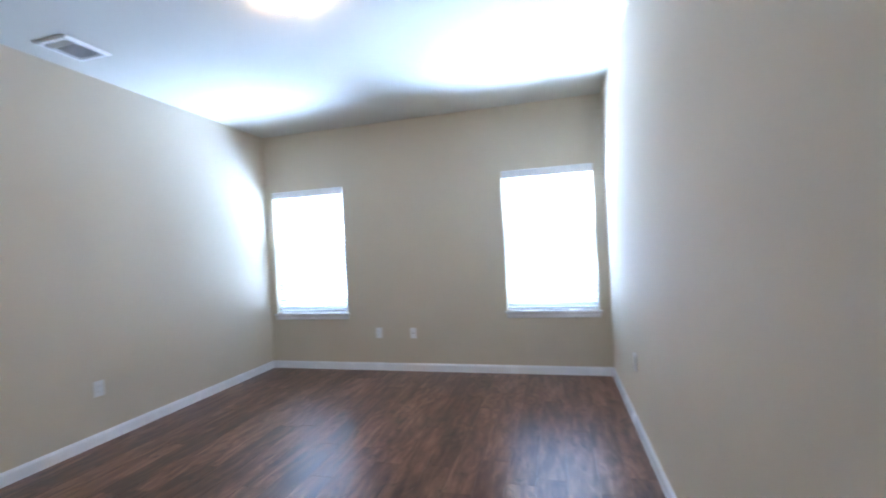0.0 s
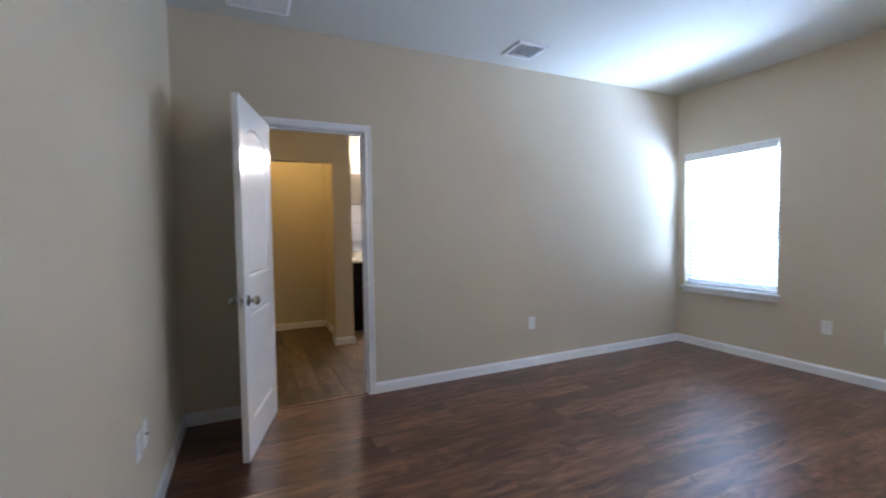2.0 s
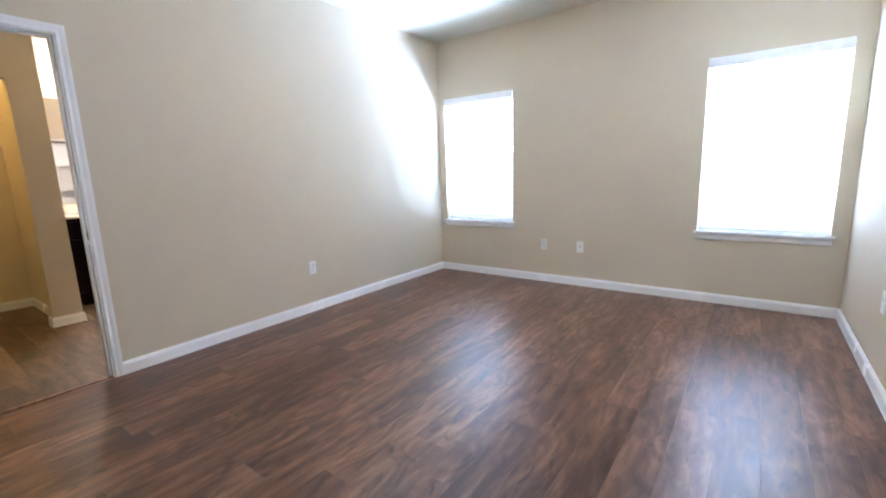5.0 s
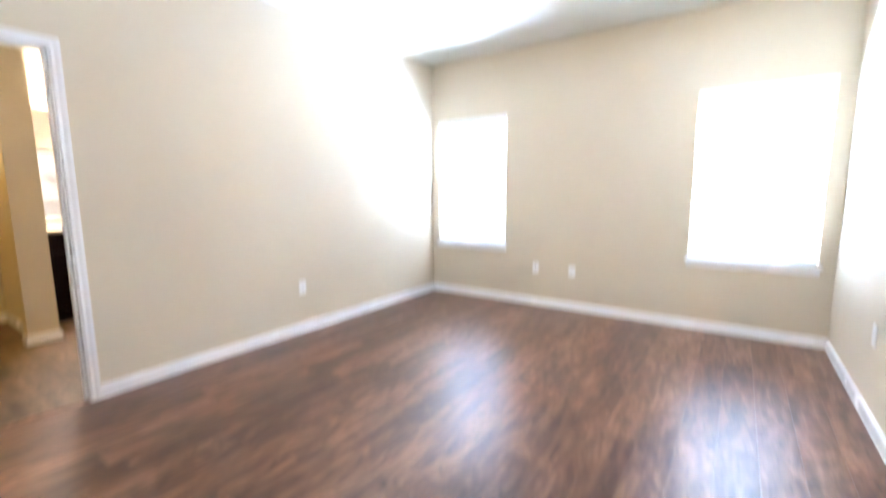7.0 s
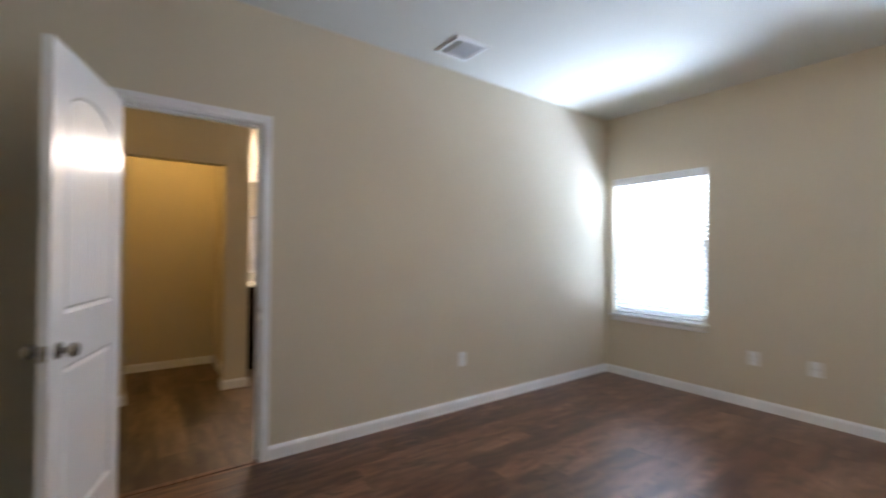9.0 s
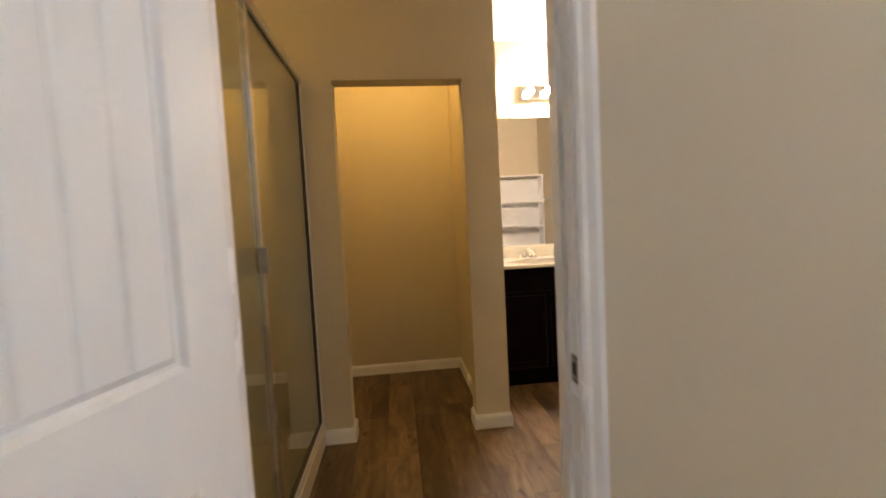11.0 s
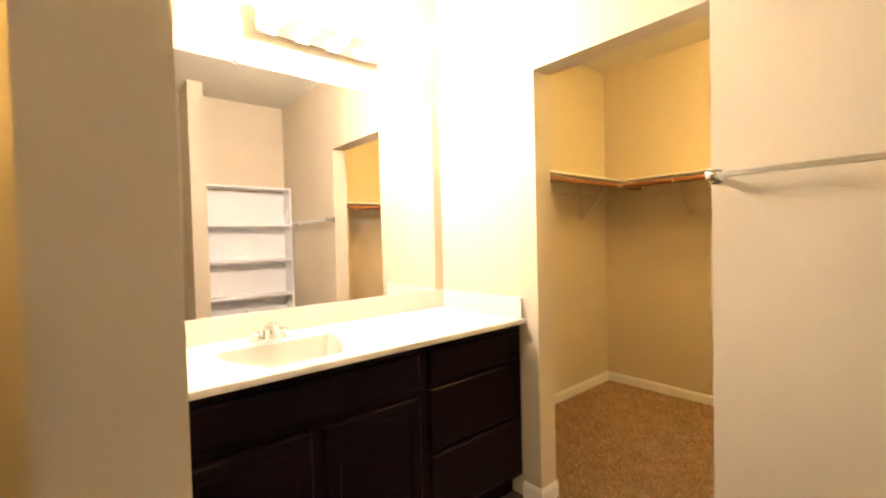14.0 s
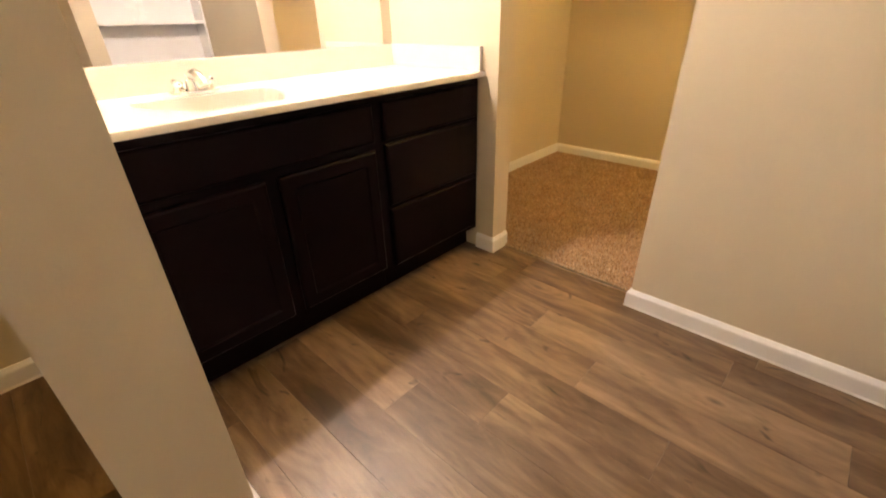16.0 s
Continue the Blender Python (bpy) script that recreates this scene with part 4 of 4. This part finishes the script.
# ---------------------------------------------------------------- shower
def shower():
    gy, x0, x1, top = -0.905, ALCOVE_X, -WALL_T, 2.09
    pan = thing("shower_tray", "low cream acrylic shower base with a raised kerb", "shower tray")
    tray = slab(x0 + 0.002, x1 - 0.002, -1.828, -0.955, 0.0005, 0.035, 0.004)
    part("tray", tray, M_ACRYLIC, pan)
    part("kerb", slab(x0 + 0.002, x1 - 0.002, -0.9545, -0.885, 0.0005, 0.110, 0.010, 3), M_ACRYLIC, pan)
    part("drain", lathe(bmesh.new(), [(0.05, 0.035), (0.05, 0.038), (0.01, 0.0385)], 24, pose(-0.87, -1.40, 0)), M_CHROME, pan, "", True)
    sur = thing("shower_surround", "plain cream acrylic shower wall panels", "shower wall")
    part("panel", slab(x0 + 0.002, x1 - 0.002, -1.8285, -1.820, 0.036, 2.15), M_ACRYLIC, sur)
    part("panel", slab(x0 + 0.0015, x0 + 0.010, -1.8195, -0.9545, 0.036, 2.15), M_ACRYLIC, sur)
    part("panel", slab(x1 - 0.010, x1 - 0.0015, -1.8195, -0.9545, 0.036, 2.15), M_ACRYLIC, sur)
    enc = thing("shower_enclosure", "framed clear glass shower screen with a pull handle", "shower door")
    part("wall_jamb", slab(x0 + 0.001, x0 + 0.042, gy - 0.018, gy + 0.016, 0.111, top, 0.003), M_TRIM, enc)
    part("wall_jamb", slab(x1 - 0.042, x1 - 0.001, gy - 0.018, gy + 0.016, 0.111, top, 0.003), M_TRIM, enc)
    part("sill_rail", slab(x0 + 0.0425, x1 - 0.0425, gy - 0.018, gy + 0.016, 0.1105, 0.148, 0.003), M_TRIM, enc)
    part("header_rail", slab(x0 + 0.0425, x1 - 0.0425, gy - 0.018, gy + 0.016, top - 0.045, top, 0.003), M_ALU, enc)
    sx = -0.755
    gas = bmesh.new()
    box(gas, x0 + 0.0425, x0 + 0.0465, gy - 0.008, gy + 0.012, 0.1485, top - 0.046)
    box(gas, x0 + 0.0465, sx - 0.02, gy - 0.008, gy + 0.012, 0.1485, 0.155)
    box(gas, x0 + 0.0465, sx - 0.02, gy - 0.006, gy + 0.006, top - 0.053, top - 0.0455)
    part("gasket", gas, M_GASKET, enc, "thin black glazing gasket")
    part("fixed_pane", slab(x0 + 0.0470, sx - 0.0205, gy - 0.003, gy + 0.003, 0.1555, top - 0.0535), M_SHOWER_GLASS, enc).visible_shadow = False
    part("mullion", slab(sx - 0.020, sx + 0.004, gy - 0.014, gy + 0.012, 0.1485, top - 0.046, 0.004), M_CHROME, enc, "bright aluminium mullion")
    part("door_stile", slab(sx + 0.006, sx + 0.030, gy - 0.010, gy + 0.018, 0.155, top - 0.05, 0.004), M_CHROME, enc, "bright door stile")
    part("door_pane", slab(sx + 0.0305, x1 - 0.0425, gy - 0.003, gy + 0.003, 0.1555, top - 0.0535), M_SHOWER_GLASS, enc).visible_shadow = False
    h = bmesh.new()
    box(h, sx + 0.012, sx + 0.094, gy + 0.0185, gy + 0.026, 1.100, 1.190)
    box(h, sx + 0.080, sx + 0.094, gy + 0.026, gy + 0.050, 1.100, 1.190)
    bmesh.ops.bevel(h, geom=h.edges[:], offset=0.002, segments=2, affect="EDGES")
    part("pull_handle", h, M_PEWTER, enc, "small angled metal pull handle")


shower()


# ---------------------------------------------------------------- carpet
carpet = structure("carpet", slab(BATH_W + 0.015, W - 0.002, CLOSET_Y0 - 0.005, CLOSET_N - 0.015, -0.012, 0.006), M_CARPET, "tan cut-pile carpet in the closet")
box_bm = slab(-2.025, -1.305, BATH_N + 0.098, CLOSET_Y0 - 0.0055, -0.012, 0.006)
structure("carpet_edge", box_bm, M_CARPET, "tan cut-pile carpet edge in the closet opening")
rng = np.random.default_rng(5)


def pile(x0, x1, y0, y1, step, height):
    """Loose tufts: each is a bent three-sided blade."""
    nx, ny = int((x1 - x0) / step), int((y1 - y0) / step)
    gx, gy = np.meshgrid(np.linspace(x0, x1, nx), np.linspace(y0, y1, ny))
    base = np.stack([gx.ravel(), gy.ravel()], 1) + rng.uniform(-0.5, 0.5, (gx.size, 2)) * step
    n = len(base)
    turn = rng.uniform(0, 2 * np.pi, n)
    lean = rng.normal(0, 0.45, (n, 2)) * height
    tall = height * rng.uniform(0.7, 1.15, n)
    verts = np.zeros((n, 4, 3))
    for k in range(3):
        a = turn + k * 2 * np.pi / 3
        verts[:, k, 0], verts[:, k, 1], verts[:, k, 2] = base[:, 0] + step * 0.5 * np.cos(a), base[:, 1] + step * 0.5 * np.sin(a), 0.004
    verts[:, 3, :2], verts[:, 3, 2] = base + lean, 0.005 + tall
    faces = (np.array([[0, 1, 3], [1, 2, 3], [2, 0, 3]])[None] + 4 * np.arange(n)[:, None, None]).reshape(-1, 3)
    return verts.reshape(-1, 3), faces


pieces = [pile(-2.022, -1.308, BATH_N + 0.101, CLOSET_Y0, 0.0080, 0.014), pile(-2.72, -0.90, CLOSET_Y0, 2.55, 0.0085, 0.014), pile(-2.72, -0.90, 2.55, CLOSET_N - 0.02, 0.0105, 0.014)]
shift, all_v, all_f = 0, [], []
for v, f in pieces:
    all_v.append(v)
    all_f.append(f + shift)
    shift += len(v)
me = bpy.data.meshes.new("carpet_pile")
me.from_pydata(np.concatenate(all_v).tolist(), [], np.concatenate(all_f).tolist())
me.materials.append(M_PILE)
tagged(new("carpet_pile", me), "tan and brown flecked carpet tufts", "carpet", kind="stuff")


# ---------------------------------------------------------------- plank floors
PLANK_MESHES = {}


def plank_mesh(name, length, width, mat, ease):
    key = (name, round(length, 4), round(width, 4))
    if key not in PLANK_MESHES:
        bm = bmesh.new()
        a, b = length / 2 - 0.0002, width / 2 - 0.0002
        rows = [[bm.verts.new((sx * (a - i), sy * (b - i), z)) for sx, sy in ((-1, -1), (1, -1), (1, 1), (-1, 1))] for i, z in ((0, -0.012), (0, -ease), (ease, 0.0))]
        for p, q in zip(rows, rows[1:]):
            for k in range(4):
                bm.faces.new((p[k], p[(k + 1) % 4], q[(k + 1) % 4], q[k]))
        bm.faces.new(rows[-1])
        PLANK_MESHES[key] = finish("plank", bm, mat)
    return PLANK_MESHES[key]


def plank_floor(name, label, x0, x1, y0, y1, along, length, width, mat, ease, start, seed, joints={}):
    """Rows of boards, staggered, each board an object; joints gives the place of an end joint for rows counted from start."""
    root = thing(name, label, "floor", kind="structure")
    r = random.Random(seed)
    lo, hi, a0, a1 = (x0, x1, y0, y1) if along == "y" else (y0, y1, x0, x1)
    row = lo - ((lo - start) % width)
    while row < hi - 0.002:
        c0, c1 = max(row, lo), min(row + width, hi)
        at = a0 - r.uniform(0.05, 0.95) * length
        k = round((row - start) / width)
        if k in joints:
            at = a0 - (a0 - joints[k]) % length
        while at < a1:
            e0, e1 = max(at, a0), min(at + length, a1)
            at += length
            if e1 - e0 < 0.02 or c1 - c0 < 0.004:
                continue
            cx, cy = ((c0 + c1) / 2, (e0 + e1) / 2) if along == "y" else ((e0 + e1) / 2, (c0 + c1) / 2)
            ob = new("plank", plank_mesh(name, e1 - e0, c1 - c0, mat, ease))
            ob.parent = root
            ob.matrix_basis = pose(cx, cy, 0, 0, 0, 90 if along == "y" else 0)
        row += width


plank_floor("floor_bedroom", "dark reddish-brown laminate plank floor", -0.024, ROOM_W, ROOM_S, ROOM_N, "y", 1.215, 0.165, M_ROOM_PLANK, 0.0006, 0.02, 3)
plank_floor("floor_bath", "grey-brown oak vinyl plank floor", BATH_W, -0.0245, -0.94, BATH_N + 0.088, "x", 1.01, 0.168, M_BATH_PLANK, 0.0009, 1.150, 8, {-3: -1.655, -2: -1.39, -1: -0.92, 0: -1.235, 1: -1.53, 2: -0.86})
